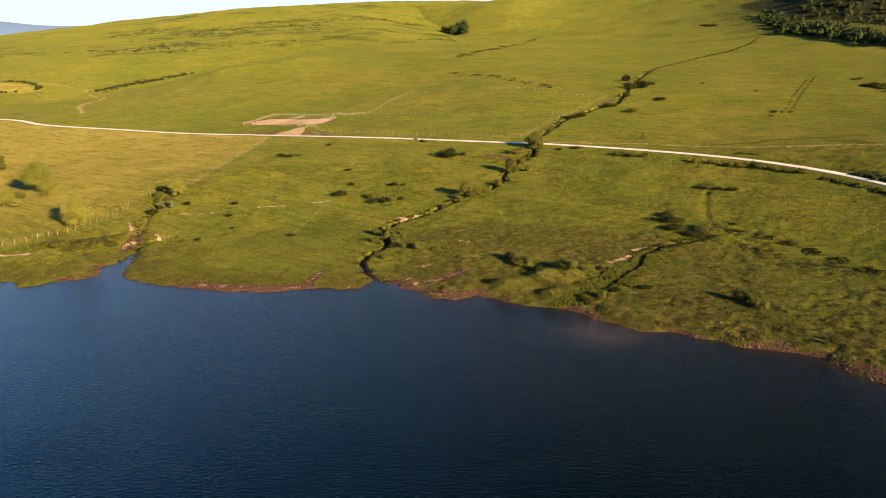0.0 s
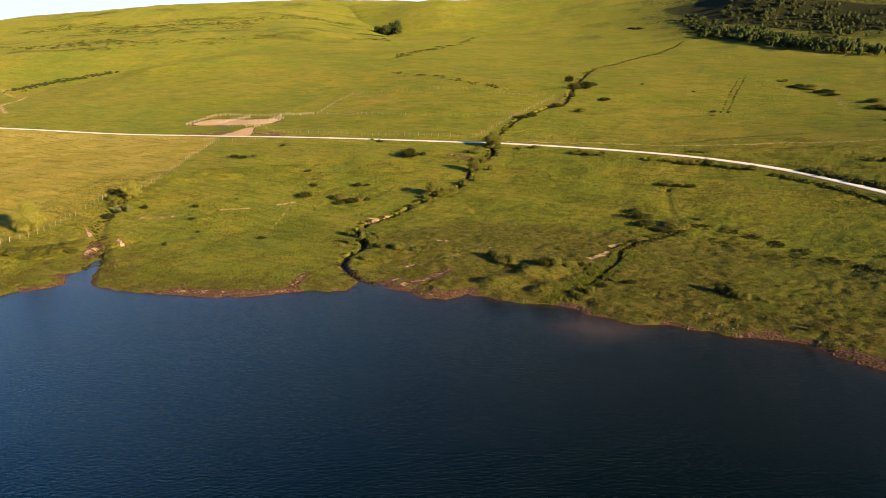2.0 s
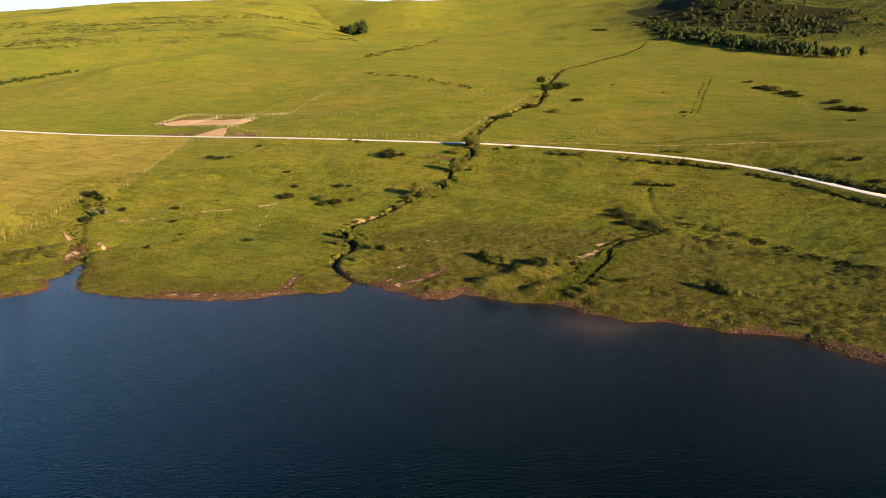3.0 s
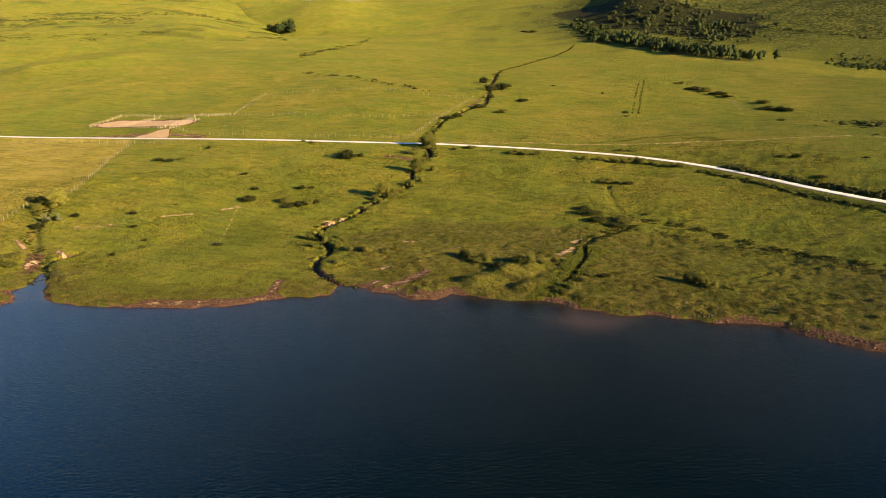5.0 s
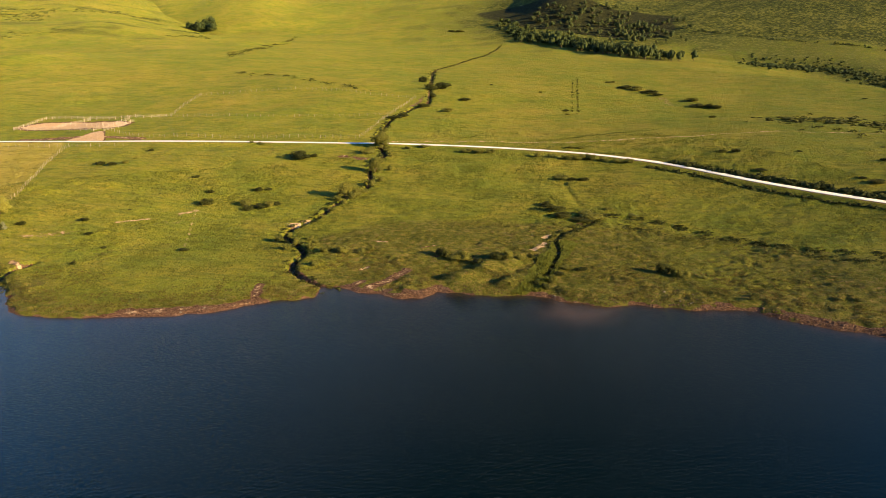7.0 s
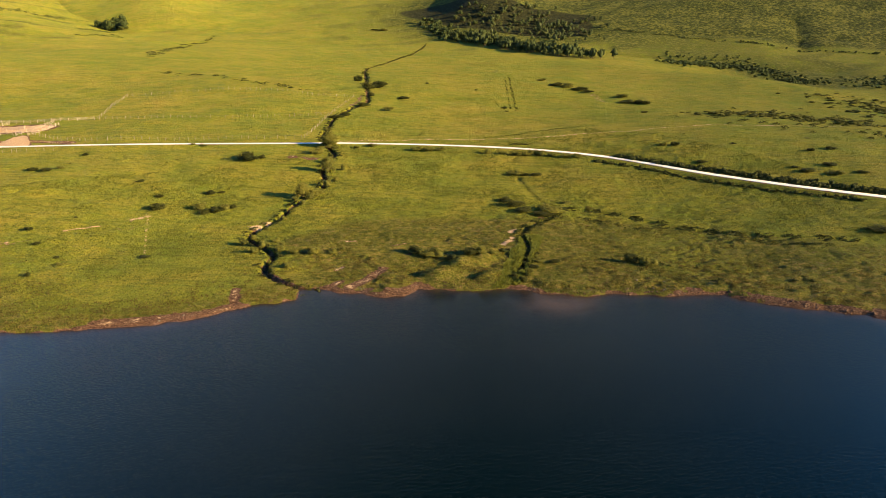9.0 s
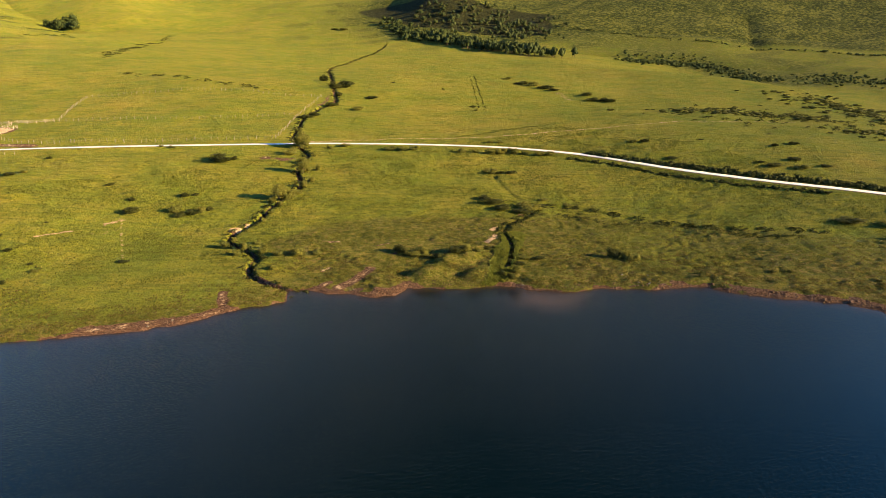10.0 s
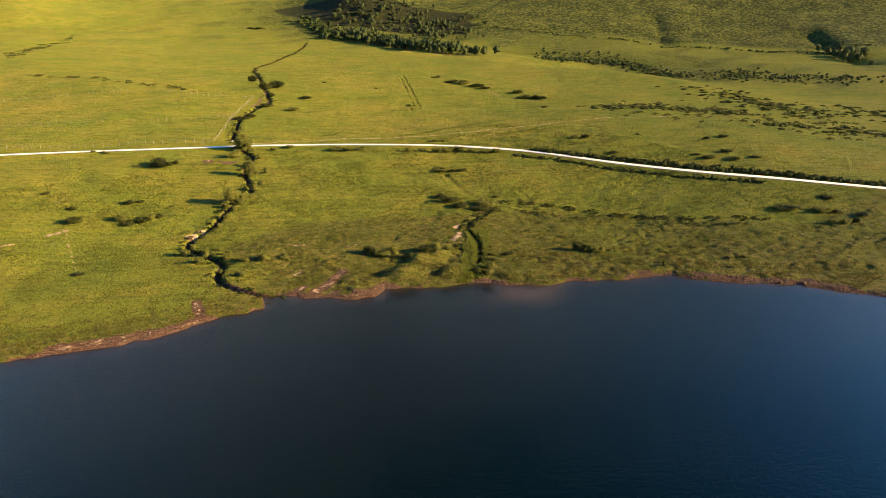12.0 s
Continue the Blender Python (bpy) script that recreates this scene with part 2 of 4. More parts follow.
HILLS = [
    (-100, 1350, 200, 15.35), (-500, 1500, 300, 3.14), (-800, 1650, 300, 26.03),
    (-150, 1750, 350, 70.95), (350, 1300, 300, 12.52), (600, 1600, 350, 73.17),
    (1000, 1150, 350, 60.51), (1400, 800, 350, 91.17), (-650, 900, 280, 5.51),
    (700, 150, 250, 2.20), (410, 390, 55, 8.10), (500, 400, 70, -0.44),
    (590, 500, 70, -10.92), (410, 300, 60, 6.08), (-200, 690, 70, 16.98),
    (-310, 720, 70, -3.86), (-250, 500, 70, 1.79),
]
# the lake's edge, land on its far side
SHORE = [(-420, 205), (-300, 168), (-200, 150), (-130, 146), (-98, 145), (-91, 140), (-85, 144), (-78, 148), (-79.5, 156), (-78, 163), (-75.5, 164),
         (-73, 153), (-71, 147), (-65, 142.2), (-60, 139.8), (-55, 138.4), (-44, 136.6), (-35, 135.5), (-29, 138), (-18, 138), (-15, 143.5), (-12.5, 143), (-9.5, 137.5),
         (-5, 136), (-2, 131.5), (2, 130), (7, 132), (11.5, 129.5), (17.5, 126), (22, 125), (26, 121), (27.5, 118), (33, 114.5), (38.5, 112), (45, 108.5),
         (50, 105), (55, 103.5), (59.5, 100.5), (61.5, 95), (67, 87), (74, 78.5), (79.5, 66), (95, 40), (130, 5), (200, -60), (330, -140)]
ROAD_LINE = [(-620, 640), (-430, 530), (-282, 447), (-231, 409), (-172, 385), (-108, 355), (-70, 331), (-33, 309), (0, 293), (31, 280.5), (40, 277.5), (69, 262.5),
             (91, 246.5), (106, 231), (118, 212), (125, 195), (132.5, 169), (142, 143), (150.5, 125), (159, 108.5), (166, 97), (185, 65), (215, 20), (260, -50)]
CREEK_LINE = [(-13.8, 141), (-15.2, 144), (-17.6, 148.5), (-19.2, 155), (-18, 160.5), (-14.4, 166), (-14.6, 174), (-16.1, 184), (-14, 189), (-8, 194.5), (-2.5, 200.5), (3, 207.5),
              (9, 213.5), (14.5, 219), (19.2, 226.5), (21.8, 237), (27, 248), (33, 256), (36, 270.5), (38.5, 285), (42, 296), (49.5, 310), (62, 333.5), (79, 355), (91, 366),
              (104, 397), (129, 460), (169, 556), (221, 625), (310, 758), (378, 862)]
BROOK_LINE = [(21.5, 122.5), (25.5, 126), (31, 131), (38, 138.6), (43, 145.5), (46.3, 152.7), (51.7, 158.2), (59.6, 161.6), (65.2, 165), (69.1, 173), (73.5, 190), (79, 203)]
INLET_LINE = [(-76.8, 161), (-77.2, 167), (-79.8, 176), (-82.8, 184), (-85.9, 192.8), (-87.6, 200.9), (-88, 209), (-89.5, 224)]
INLET_BANK = [(-69.5, 160.5), (-72.6, 162.4), (-74.6, 169.4), (-75.6, 175), (-75.2, 180)]
# the upper edge of the wet pasture east of the brook: x, y
WET_EDGE = ([45, 60, 75, 84, 95, 104, 118], [168, 162, 153, 143, 128, 112, 96])
DITCH_LINE = [(69, 169), (78, 163), (86, 145), (92, 132), (99, 122), (112, 108)]


def easing(a, b, v):
    v = np.clip((v - a) / (b - a), 0, 1)
    return v * v * (3 - 2 * v)


def grain(x, y, size, seed=0):
    """Smooth value noise, 0 to 1, with cells of that size."""
    u, v = np.asarray(x, float) / size + 91.7 * seed, np.asarray(y, float) / size - 37.3 * seed
    i, j = np.floor(u), np.floor(v)
    u, v = u - i, v - j
    u, v = u * u * (3 - 2 * u), v * v * (3 - 2 * v)

    def at(p, q):
        h = np.sin(p * 127.1 + q * 311.7 + seed * 74.7) * 43758.5453
        return h - np.floor(h)

    return (at(i, j) * (1 - u) + at(i + 1, j) * u) * (1 - v) + (at(i, j + 1) * (1 - u) + at(i + 1, j + 1) * u) * v


def line_field(line, reach, signed=False):
    """Over the ground's grid: distance to a line on the plan, at most reach, and the nearest place on it."""
    best, side = np.full(GX.shape, float(reach)), np.ones(GX.shape)
    nx, ny = np.zeros(GX.shape), np.zeros(GX.shape)
    for (ax, ay), (bx, by) in zip(line[:-1], line[1:]):
        i0, i1 = np.searchsorted(XS, (min(ax, bx) - reach, max(ax, bx) + reach))
        j0, j1 = np.searchsorted(YS, (min(ay, by) - reach, max(ay, by) + reach))
        if i0 >= i1 or j0 >= j1:
            continue
        w = (slice(j0, j1), slice(i0, i1))
        x, y = GX[w], GY[w]
        ex, ey = bx - ax, by - ay
        t = np.clip(((x - ax) * ex + (y - ay) * ey) / (ex * ex + ey * ey), 0, 1)
        px, py = ax + t * ex, ay + t * ey
        d = np.hypot(x - px, y - py)
        near = d < best[w] - 1e-9
        best[w] = np.where(near, d, best[w])
        nx[w], ny[w] = np.where(near, px, nx[w]), np.where(near, py, ny[w])
        if signed:
            side[w] = np.where(near, np.sign(ex * (y - py) - ey * (x - px)), side[w])
    return best * side, nx, ny


def smooth_line(line, gap):
    """A line through the given corners, rounded, with points every gap metres."""
    p = np.array(line, float)
    out = []
    for k in range(len(p) - 1):
        a, b, c, d = p[max(k - 1, 0)], p[k], p[k + 1], p[min(k + 2, len(p) - 1)]
        steps = max(1, int(np.hypot(*(c - b)) / gap))
        for t in np.arange(steps) / steps:
            out.append(0.5 * (2 * b + (c - a) * t + (2 * a - 5 * b + 4 * c - d) * t**2 + (3 * b - a - 3 * c + d) * t**3))
    return [tuple(v) for v in out] + [tuple(p[-1])]


SHORE_EDGE, ROAD_MID = smooth_line(SHORE, 3.0), smooth_line(ROAD_LINE, 8.0)
CREEKS = [(smooth_line(CREEK_LINE[:24], 4.0), 1.0, 0.62), (smooth_line(BROOK_LINE[2:10], 3.0), 0.55, 0.58), (smooth_line(INLET_LINE, 3.0), 0.5, 1.2), (smooth_line(DITCH_LINE, 5.0), 0.35, 0.8), (smooth_line(CREEK_LINE[22:], 6.0), 0.8, 0.95),
          ([(-78, 171), (-76, 175.5), (-73, 181)], 1.1, 0.65), (smooth_line(BROOK_LINE[9:], 3.0), 0.28, 0.9)]


def lie(x, y):
    h = SLOPE[0] + SLOPE[1] * x / 100 + SLOPE[2] * y / 100
    for cx, cy, r, top in RISES + SPURS + HILLS + SHAPED:
        h = h + top * np.exp(-((x - cx) ** 2 + (y - cy) ** 2) / (2 * r * r))
    return h


def shore_field():
    """Distance from the water's edge: inland above 0, in the lake below."""
    far, _, _ = line_field(SHORE, 9000.0)
    fine, _, _ = line_field(SHORE_EDGE, 30.0)
    lake = SHORE_EDGE + [(330, -3000), (-3000, -3000), (-3000, 600)]
    inside = np.zeros(GX.shape, bool)
    for (ax, ay), (bx, by) in zip(lake, lake[1:] + lake[:1]):
        if ay != by:
            j0, j1 = np.searchsorted(YS, sorted((ay, by)))
            w = slice(j0, j1)
            inside[w] ^= GX[w] < ax + (GY[w] - ay) * (bx - ax) / (by - ay)
    d = np.where(fine < 29.0, fine, far) * np.where(inside, -1, 1)
    return d + 2.2 * (grain(GX, GY, 5.0, 3) - 0.5) + 1.4 * (grain(GX, GY, 2.0, 4) - 0.5)


def tussock_field():
    """Where the sward is rough and tussocky: a belt along the shore and the wet ground between the creek and the road."""
    belt = 1 - easing(5, 22, SHORE_AT)
    wet = easing(-14, -4, GX) * (1 - easing(150, 185, GY)) * (1 - easing(70, 110, GX)) + easing(40, 70, GX) * (1 - easing(-6, 8, GY - np.interp(GX, *WET_EDGE)))
    return np.clip(belt + wet, 0, 1) * easing(0.25, 0.6, grain(GX, GY, 8, 15) * 0.7 + grain(GX, GY, 3, 16) * 0.3)


def land_field():
    """The height of the ground over its grid."""
    x, y, s = GX, GY, SHORE_AT
    h = lie(x, y)
    z = 0.40 * easing(0, 1.2, s) + 0.25 * easing(1, 6, s) + np.maximum(h - 0.5, 0.0) * easing(0, 25, s)
    z = np.where(s > 0, z, np.maximum(s * 0.22, -6))
    for line, half, top in FOLDS:
        d = line_field(line, half * 5.0)[0] / half
        z = z + top * (np.exp(-0.5 * d**2) if top > 0 or half < 6 else np.exp(-1.1 * d) - 0.004)
    inland = easing(0.6, 4.0, s)
    far = np.clip(np.hypot(x, y) / 500, 0, 3)
    z = z + inland * ((grain(x, y, 22, 5) - 0.5) * 1.0 + (grain(x, y, 7, 6) - 0.5) * 0.45 + (grain(x, y, 2.2, 7) - 0.5) * (0.14 + 0.26 * grain(x, y, 19, 13)) + (grain(x, y, 1.25, 14) - 0.5) * (0.14 + 0.36 * TUSSOCKY))
    z = z + inland * far * ((grain(x, y, 90, 8) - 0.5) * 1.6 + (grain(x, y, 30, 9) - 0.5) * 0.8)
    z = np.where(s > 0, np.maximum(z, 0.35 * easing(0, 1.2, s) + 0.25 * easing(1, 6, s) + 0.012 * np.clip(s, 0, 60)), z)
    for line, depth, half in CREEKS:
        d, _, _ = line_field(line, 8.0)
        w = half * (0.8 + 0.9 * grain(x, y, 6, 11))
        bank = depth * (1 - easing(w * 0.55, w * 1.35, d)) * (0.65 + 0.7 * grain(x, y, 9, 12))
        z = np.where(s > 0, np.maximum(z - bank, -0.12), z)
    d, px, py = line_field(ROAD_MID, 8.0)
    w = 1 - easing(2.6, 6.5, d)
    return z * (1 - w) + (lie(px, py) + 0.15) * w


def sample(table, x, y):
    """A value of the ground's grid between its lines."""
    x, y = np.atleast_1d(np.asarray(x, float)), np.atleast_1d(np.asarray(y, float))
    i, j = np.clip(np.searchsorted(XS, x) - 1, 0, len(XS) - 2), np.clip(np.searchsorted(YS, y) - 1, 0, len(YS) - 2)
    u, v = (x - XS[i]) / (XS[i + 1] - XS[i]), (y - YS[j]) / (YS[j + 1] - YS[j])
    return (table[j, i] * (1 - u) + table[j, i + 1] * u) * (1 - v) + (table[j + 1, i] * (1 - u) + table[j + 1, i + 1] * u) * v


def land(x, y):
    return sample(LAND_AT, x, y)


def height(x, y):
    return float(land(x, y)[0])


def mesh_object(name, verts, faces, mat, parent=None, smooth=True):
    me = bpy.data.meshes.new(name)
    me.from_pydata([tuple(v) for v in verts], [], [tuple(f) for f in faces])
    me.materials.append(mat)
    if smooth:
        me.polygons.foreach_set("use_smooth", [True] * len(me.polygons))
    me.update()
    ob = new(name, me)
    ob.parent = parent
    return ob


def spread(low, fine_low, fine_high, high, gap, growth):
    """Grid lines: even between fine_low and fine_high, ever wider beyond."""
    mid = list(np.arange(fine_low, fine_high + gap / 2, gap))
    g, v = gap, mid[-1]
    up = []
    while v < high:
        g *= growth
        v += g
        up.append(v)
    g, v = gap, mid[0]
    down = []
    while v > low:
        g *= growth
        v -= g
        down.append(v)
    return np.array(down[::-1] + mid + up)


def build_ground():
    ny, nx = GX.shape
    me = bpy.data.meshes.new("ground")
    me.vertices.add(nx * ny)
    me.vertices.foreach_set("co", np.stack([GX.ravel(), GY.ravel(), LAND_AT.ravel()], 1).ravel())
    i = (np.arange(ny - 1)[:, None] * nx + np.arange(nx - 1)[None]).ravel()
    quads = np.stack([i, i + 1, i + 1 + nx, i + nx], 1)
    me.loops.add(quads.size)
    me.loops.foreach_set("vertex_index", quads.ravel())
    me.polygons.add(len(quads))
    me.polygons.foreach_set("loop_start", np.arange(len(quads)) * 4)
    me.polygons.foreach_set("loop_total", np.full(len(quads), 4))
    me.polygons.foreach_set("use_smooth", np.ones(len(quads), bool))
    me.update(calc_edges=True)
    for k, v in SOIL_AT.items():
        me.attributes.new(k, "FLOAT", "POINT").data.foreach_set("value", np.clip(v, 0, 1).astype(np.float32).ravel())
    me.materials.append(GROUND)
    return tagged(new("ground", me), "grazed green pasture rising from the lake to hills", "ground", kind="structure")


WORN_SHORE = [(-100, 0.05), (-87, 0.05), (-83, 0.3), (-74, 0.15), (-66, 0.25), (-57, 0.3), (-51, 0.9), (-34, 1.0), (-29, 0.8), (-26, 0.1), (-14, 0.0), (-9, 0.55), (-4, 0.6), (7, 0.5),
              (10, 0.15), (20, 0.1), (23, 0.55), (27, 0.55), (30, 0.05), (43, 0.15), (49, 0.6), (57, 0.6), (60, 0.35), (63, 0.9), (90, 0.9)]
BARE = [(0.5, 132.5, 3.5), (-3, 136, 2.0), (-12, 192.5, 3.0), (-8.5, 195.5, 2.2), (-87.2, 162.1, 1.6),
        (5, 168, 1.4), (60.5, 164, 1.8), (24, 256, 4.0), (18.5, 261, 4.0), (14, 152, 1.3)]


def soils():
    """What covers the ground: bare red earth, pale stones, hay meadow, heath, moorland with painted shade, rough sedge.
    """
    x, y, s = GX, GY, SHORE_AT
    wob = grain(x, y, 14, 21)
    # how far the shore is trodden bare, along it from west to east
    worn = np.interp(x, *zip(*WORN_SHORE)) * (0.6 + 0.8 * grain(x, y, 5, 22))
    ragged = s + 2.4 * (grain(x, y, 1.7, 28) - 0.5) + 2.0 * (grain(x, y, 4.5, 29) - 0.5)
    earth = 1 - easing(-0.9 + 2.2 * worn, 0.2 + 3.2 * worn, ragged)
    for cx, cy, r in BARE:
        earth = np.maximum(earth, 0.85 * np.exp(-((x - cx) ** 2 + (y - cy) ** 2) / (0.5 * r * r)))
    gravel = np.zeros_like(x)
    for cx, cy, r in STONY:
        gravel = np.maximum(gravel, np.exp(-((x - cx) ** 2 + (y - cy) ** 2) / (0.6 * r * r)))
    for line, depth, half in CREEKS:
        d, _, _ = line_field(line, 8.0)
        earth = np.maximum(earth, 0.78 * (1 - easing(half * 0.8, half * 2.0, d)) * min(1.0, depth))
    for line, half, bare, pale in STREAKS:
        d, _, _ = line_field(line, 8.0)
        near = np.exp(-((d / half) ** 2)) * (0.75 + 0.5 * grain(x, y, 2.5, 30))
        earth, gravel = np.maximum(earth, bare * near), np.maximum(gravel, pale * near)
    d, _, _ = line_field(ROAD_MID, 8.0)
    earth = np.maximum(earth, 0.62 * (1 - easing(2.4, 4.5, d)))
    # yard of the pen and its way to the road; a worn track over the slope east of the creek
    for a, r, k, g in ((PEN_YARD, 9.0, 1.0, 0.9), (PEN_WAY, 3.0, 1.0, 0.95), (ROAD_VERGE, 2.6, 0.75, 0.45), (WORN_TRACK, 1.2, 0.0, 0.52), (COW_PATH, 0.6, 0.0, 0.40), (WEST_TRACK, 3.0, 0.0, 0.55)):
        d, _, _ = line_field(a, 14.0)
        earth = np.maximum(earth, k * (1 - easing(r * 0.6, r * 1.5, d)))
        gravel = np.maximum(gravel, g * (1 - easing(r * 0.5, r * 1.2, d)))
    fence_x = np.interp(y, [165, 186, 226, 240, 275, 320], [-108, -98.5, -96, -85, -84.5, -81])
    road_y = np.interp(x, [p[0] for p in ROAD_LINE[:12]], [p[1] for p in ROAD_LINE[:12]])
    meadow = easing(0, 3, fence_x - x) * easing(0, 4, road_y - y) * easing(150, 175, y) * (0.45 + 0.55 * easing(190, 225, y))
    d, _, _ = line_field([(-480, 748), (-445, 735), (-428, 724)], 60.0)
    meadow = np.maximum(meadow, 1 - easing(14, 20, d))
    rough = easing(18, 45, x) * (1 - easing(-4, 6, y - np.interp(x, *WET_EDGE))) * (0.45 + 0.60 * wob) + 0.95 * easing(-14, -6, x) * (1 - easing(-4, 4, y + 5 * wob - np.interp(x, [-10, 8, 23, 37, 50, 60], [180, 188, 186, 178, 169, 160]))) * (x < 60) + 0.9 * (1 - easing(3, 12, s))
    far = np.hypot(x, y)
    heath = 0.75 * np.exp(-((x - 640) ** 2 + (y - 1010) ** 2) / (2 * 170**2)) + easing(-10, 30, ((x - 651) * 413 + (y - 806) * 311) / 517) * easing(600, 660, x) * (0.62 + 0.25 * grain(x, y, 60, 23)) + 0.15 * easing(540, 640, x)
    heath = heath + 0.30 * easing(850, 1000, y) * (1 - easing(-60, 40, x)) * easing(0.58, 0.75, 0.6 * grain(x * 0.45, y, 34, 24) + 0.4 * grain(x * 0.5, y, 13, 25))
    heath = heath + 0.13 * easing(0.62, 0.78, grain(x * 0.6, y, 26, 26)) * easing(420, 700, far)
    heath = heath + 0.21 * easing(450, 900, far) + 0.25 * np.exp(-(((x - 640) / 70) ** 2 + ((y - 500) / 130) ** 2))
    # self-shade of the slope by the open wood, plus a faint moorland band
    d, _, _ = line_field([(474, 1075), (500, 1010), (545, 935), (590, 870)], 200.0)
    moor_and_shade = np.exp(-((d / 62) ** 2))
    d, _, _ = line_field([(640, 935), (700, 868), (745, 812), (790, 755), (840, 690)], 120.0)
    moor_and_shade = moor_and_shade + 0.31 * np.exp(-((d / 30) ** 2))
    moor_and_shade = 1.15 * easing(0.25, 0.6, moor_and_shade) * easing(440, 480, x)
    return {"moor_and_shade": moor_and_shade, "earth": earth, "gravel": gravel, "meadow": meadow, "heath": heath, "rough": rough}


# trampled strips: line, half width, bareness, paleness
STREAKS = [
    ([(80, 360), (88, 370), (94, 382)], 1.8, 0.62, 0.42),
    ([(225, 328), (232, 342), (240, 358)], 4.5, 0.42, 0.40),
    ([(-53, 140.5), (-45, 138.6), (-36, 137.2), (-30, 138.6)], 1.7, 0.95, 0.42), ([(63, 96), (67, 89), (74, 80)], 1.4, 0.95, 0.1),
    ([(-6, 139), (-1.7, 141), (2, 144), (4.5, 145.5)], 1.5, 0.95, 0.42), ([(-5, 133), (0.6, 131.6), (4, 132.4), (7.5, 134)], 1.4, 0.95, 0.35), ([(-4.6, 151), (-2.6, 151.6)], 0.6, 0.9, 0.6),
    ([(-29.5, 139), (-28.4, 142.7), (-27, 148)], 1.1, 0.9, 0.38), ([(-110, 160.3), (-103.6, 161), (-100.6, 162)], 0.9, 0.9, 0.75), ([(-88.8, 191), (-85, 184)], 1.0, 0.8, 0.6),
    ([(-80.6, 175), (-81.4, 170)], 1.3, 0.9, 0.68), ([(-82, 180), (-80, 168)], 2.6, 0.75, 0.2), ([(-77.5, 182), (-75.5, 178)], 0.9, 0.8, 0.65), ([(-79, 203), (-74, 204), (-66, 204)], 2.6, 0.40, 0.38),
    ([(-57, 210), (-53, 210.8), (-49, 211)], 0.9, 0.6, 0.62), ([(-42, 214), (-36, 216)], 1.4, 0.5, 0.52), ([(-46, 206), (-38, 208)], 2.4, 0.38, 0.36), ([(37.5, 148.5), (40.5, 149.5), (42.5, 151.5)], 1.2, 0.8, 0.8), ([(45, 156.5), (48, 158.5)], 1.0, 0.8, 0.8), ([(-19, 156), (-17.6, 149), (-15.2, 144)], 1.1, 0.95, 0.28),
    ([(18.5, 260), (26, 256)], 2.0, 0.62, 0.34), ([(-9.5, 141.5), (-6.5, 142.8)], 1.2, 0.9, 0.4), ([(12.5, 159), (16.5, 159.6)], 0.6, 0.7, 0.5), ([(4.5, 168.2), (7, 167.4)], 0.7, 0.7, 0.6),
]
STONY = [(-11.5, 193.5, 2.6), (-8, 196, 2.0), (19, 262, 1.0)]
# extra shapes: the gully of the far copse, the wooded hollow, the spur before it
SHAPED = [(-450, 1650, 260, 16), (-850, 1600, 240, 12), (1500, 700, 300, 90), (1250, 900, 250, 30)]
# gullies and sharper spurs of the far hills: line, half width, height
FOLDS = [
    ([(34, 1178), (4, 1290), (-28, 1400), (-50, 1560)], 40, -9), ([(-105, 1050), (-122, 1180), (-150, 1360)], 48, 8), ([(112, 1290), (125, 1430)], 60, 20),
    ([(565, 1000), (605, 1090), (650, 1210)], 48, 32), ([(70, 925), (108, 955)], 14, -6),
    ([(785, 600), (845, 655), (880, 684)], 25, -8), ([(835, 612), (910, 680)], 24, 3), ([(860, 368), (915, 436), (975, 492)], 20, -10), ([(930, 412), (995, 480)], 26, 8),
    ([(-66, 250), (-61, 248)], 2.2, 1.3), ([(-68.5, 253.5), (-64.5, 252.5)], 1.6, -1.5), ([(-80, 246), (-75, 244)], 1.7, 0.8), ([(-83, 250), (-80, 250)], 1.8, -1.0),
    ([(12.9, 136), (15.5, 136.6)], 1.9, 1.5), ([(20.5, 140.4), (22.5, 141.5)], 1.5, 1.2), ([(21.5, 129.5), (24.5, 131.5)], 1.6, 1.1), ([(8.6, 139.5), (10.2, 141.2)], 1.2, -0.7), ([(28, 141), (31, 143.5)], 1.6, 1.0), ([(26.5, 137), (29, 139)], 1.2, -0.6),
    (INLET_BANK, 0.9, 0.55), ([(-190, 628), (-152, 640), (-121, 690)], 16, 4.0), ([(-196, 668), (-150, 690), (-118, 740)], 20, -2.0),
    ([(372, 520), (388, 440), (396, 340), (402, 270)], 24, 2.0), ([(560, 700), (640, 590), (700, 500)], 20, -5), ([(690, 760), (760, 690), (900, 560)], 16, -4),
]
PEN_YARD = [(-99, 391), (-87, 386), (-75, 379), (-66, 373)]
PEN_WAY = [(-71, 354), (-76, 344), (-82, 341), (-76, 338), (-70, 335), (-71, 352), (-75, 340), (-73, 346)]
ROAD_VERGE = [(-101, 358), (-82, 348), (-66, 341), (-53, 328)]
WORN_TRACK = [(44, 282), (77, 271), (115, 251), (158, 236), (200, 225), (250, 200)]
WEST_TRACK = [(-475, 750), (-411, 759), (-372, 741), (-297, 628), (-260, 505), (-233, 456)]
COW_PATH = [(-36, 220), (-38, 205), (-41, 182)]

XS, YS = spread(-2400, -112, 140, 2500, 0.55, 1.012), spread(-400, 88, 240, 2900, 0.5, 1.008)
GX, GY = np.meshgrid(XS, YS)
SHORE_AT = shore_field()
TUSSOCKY = tussock_field()
LAND_AT = land_field()
SOIL_AT = soils()

# ---- the large structure ----
ground = build_ground()


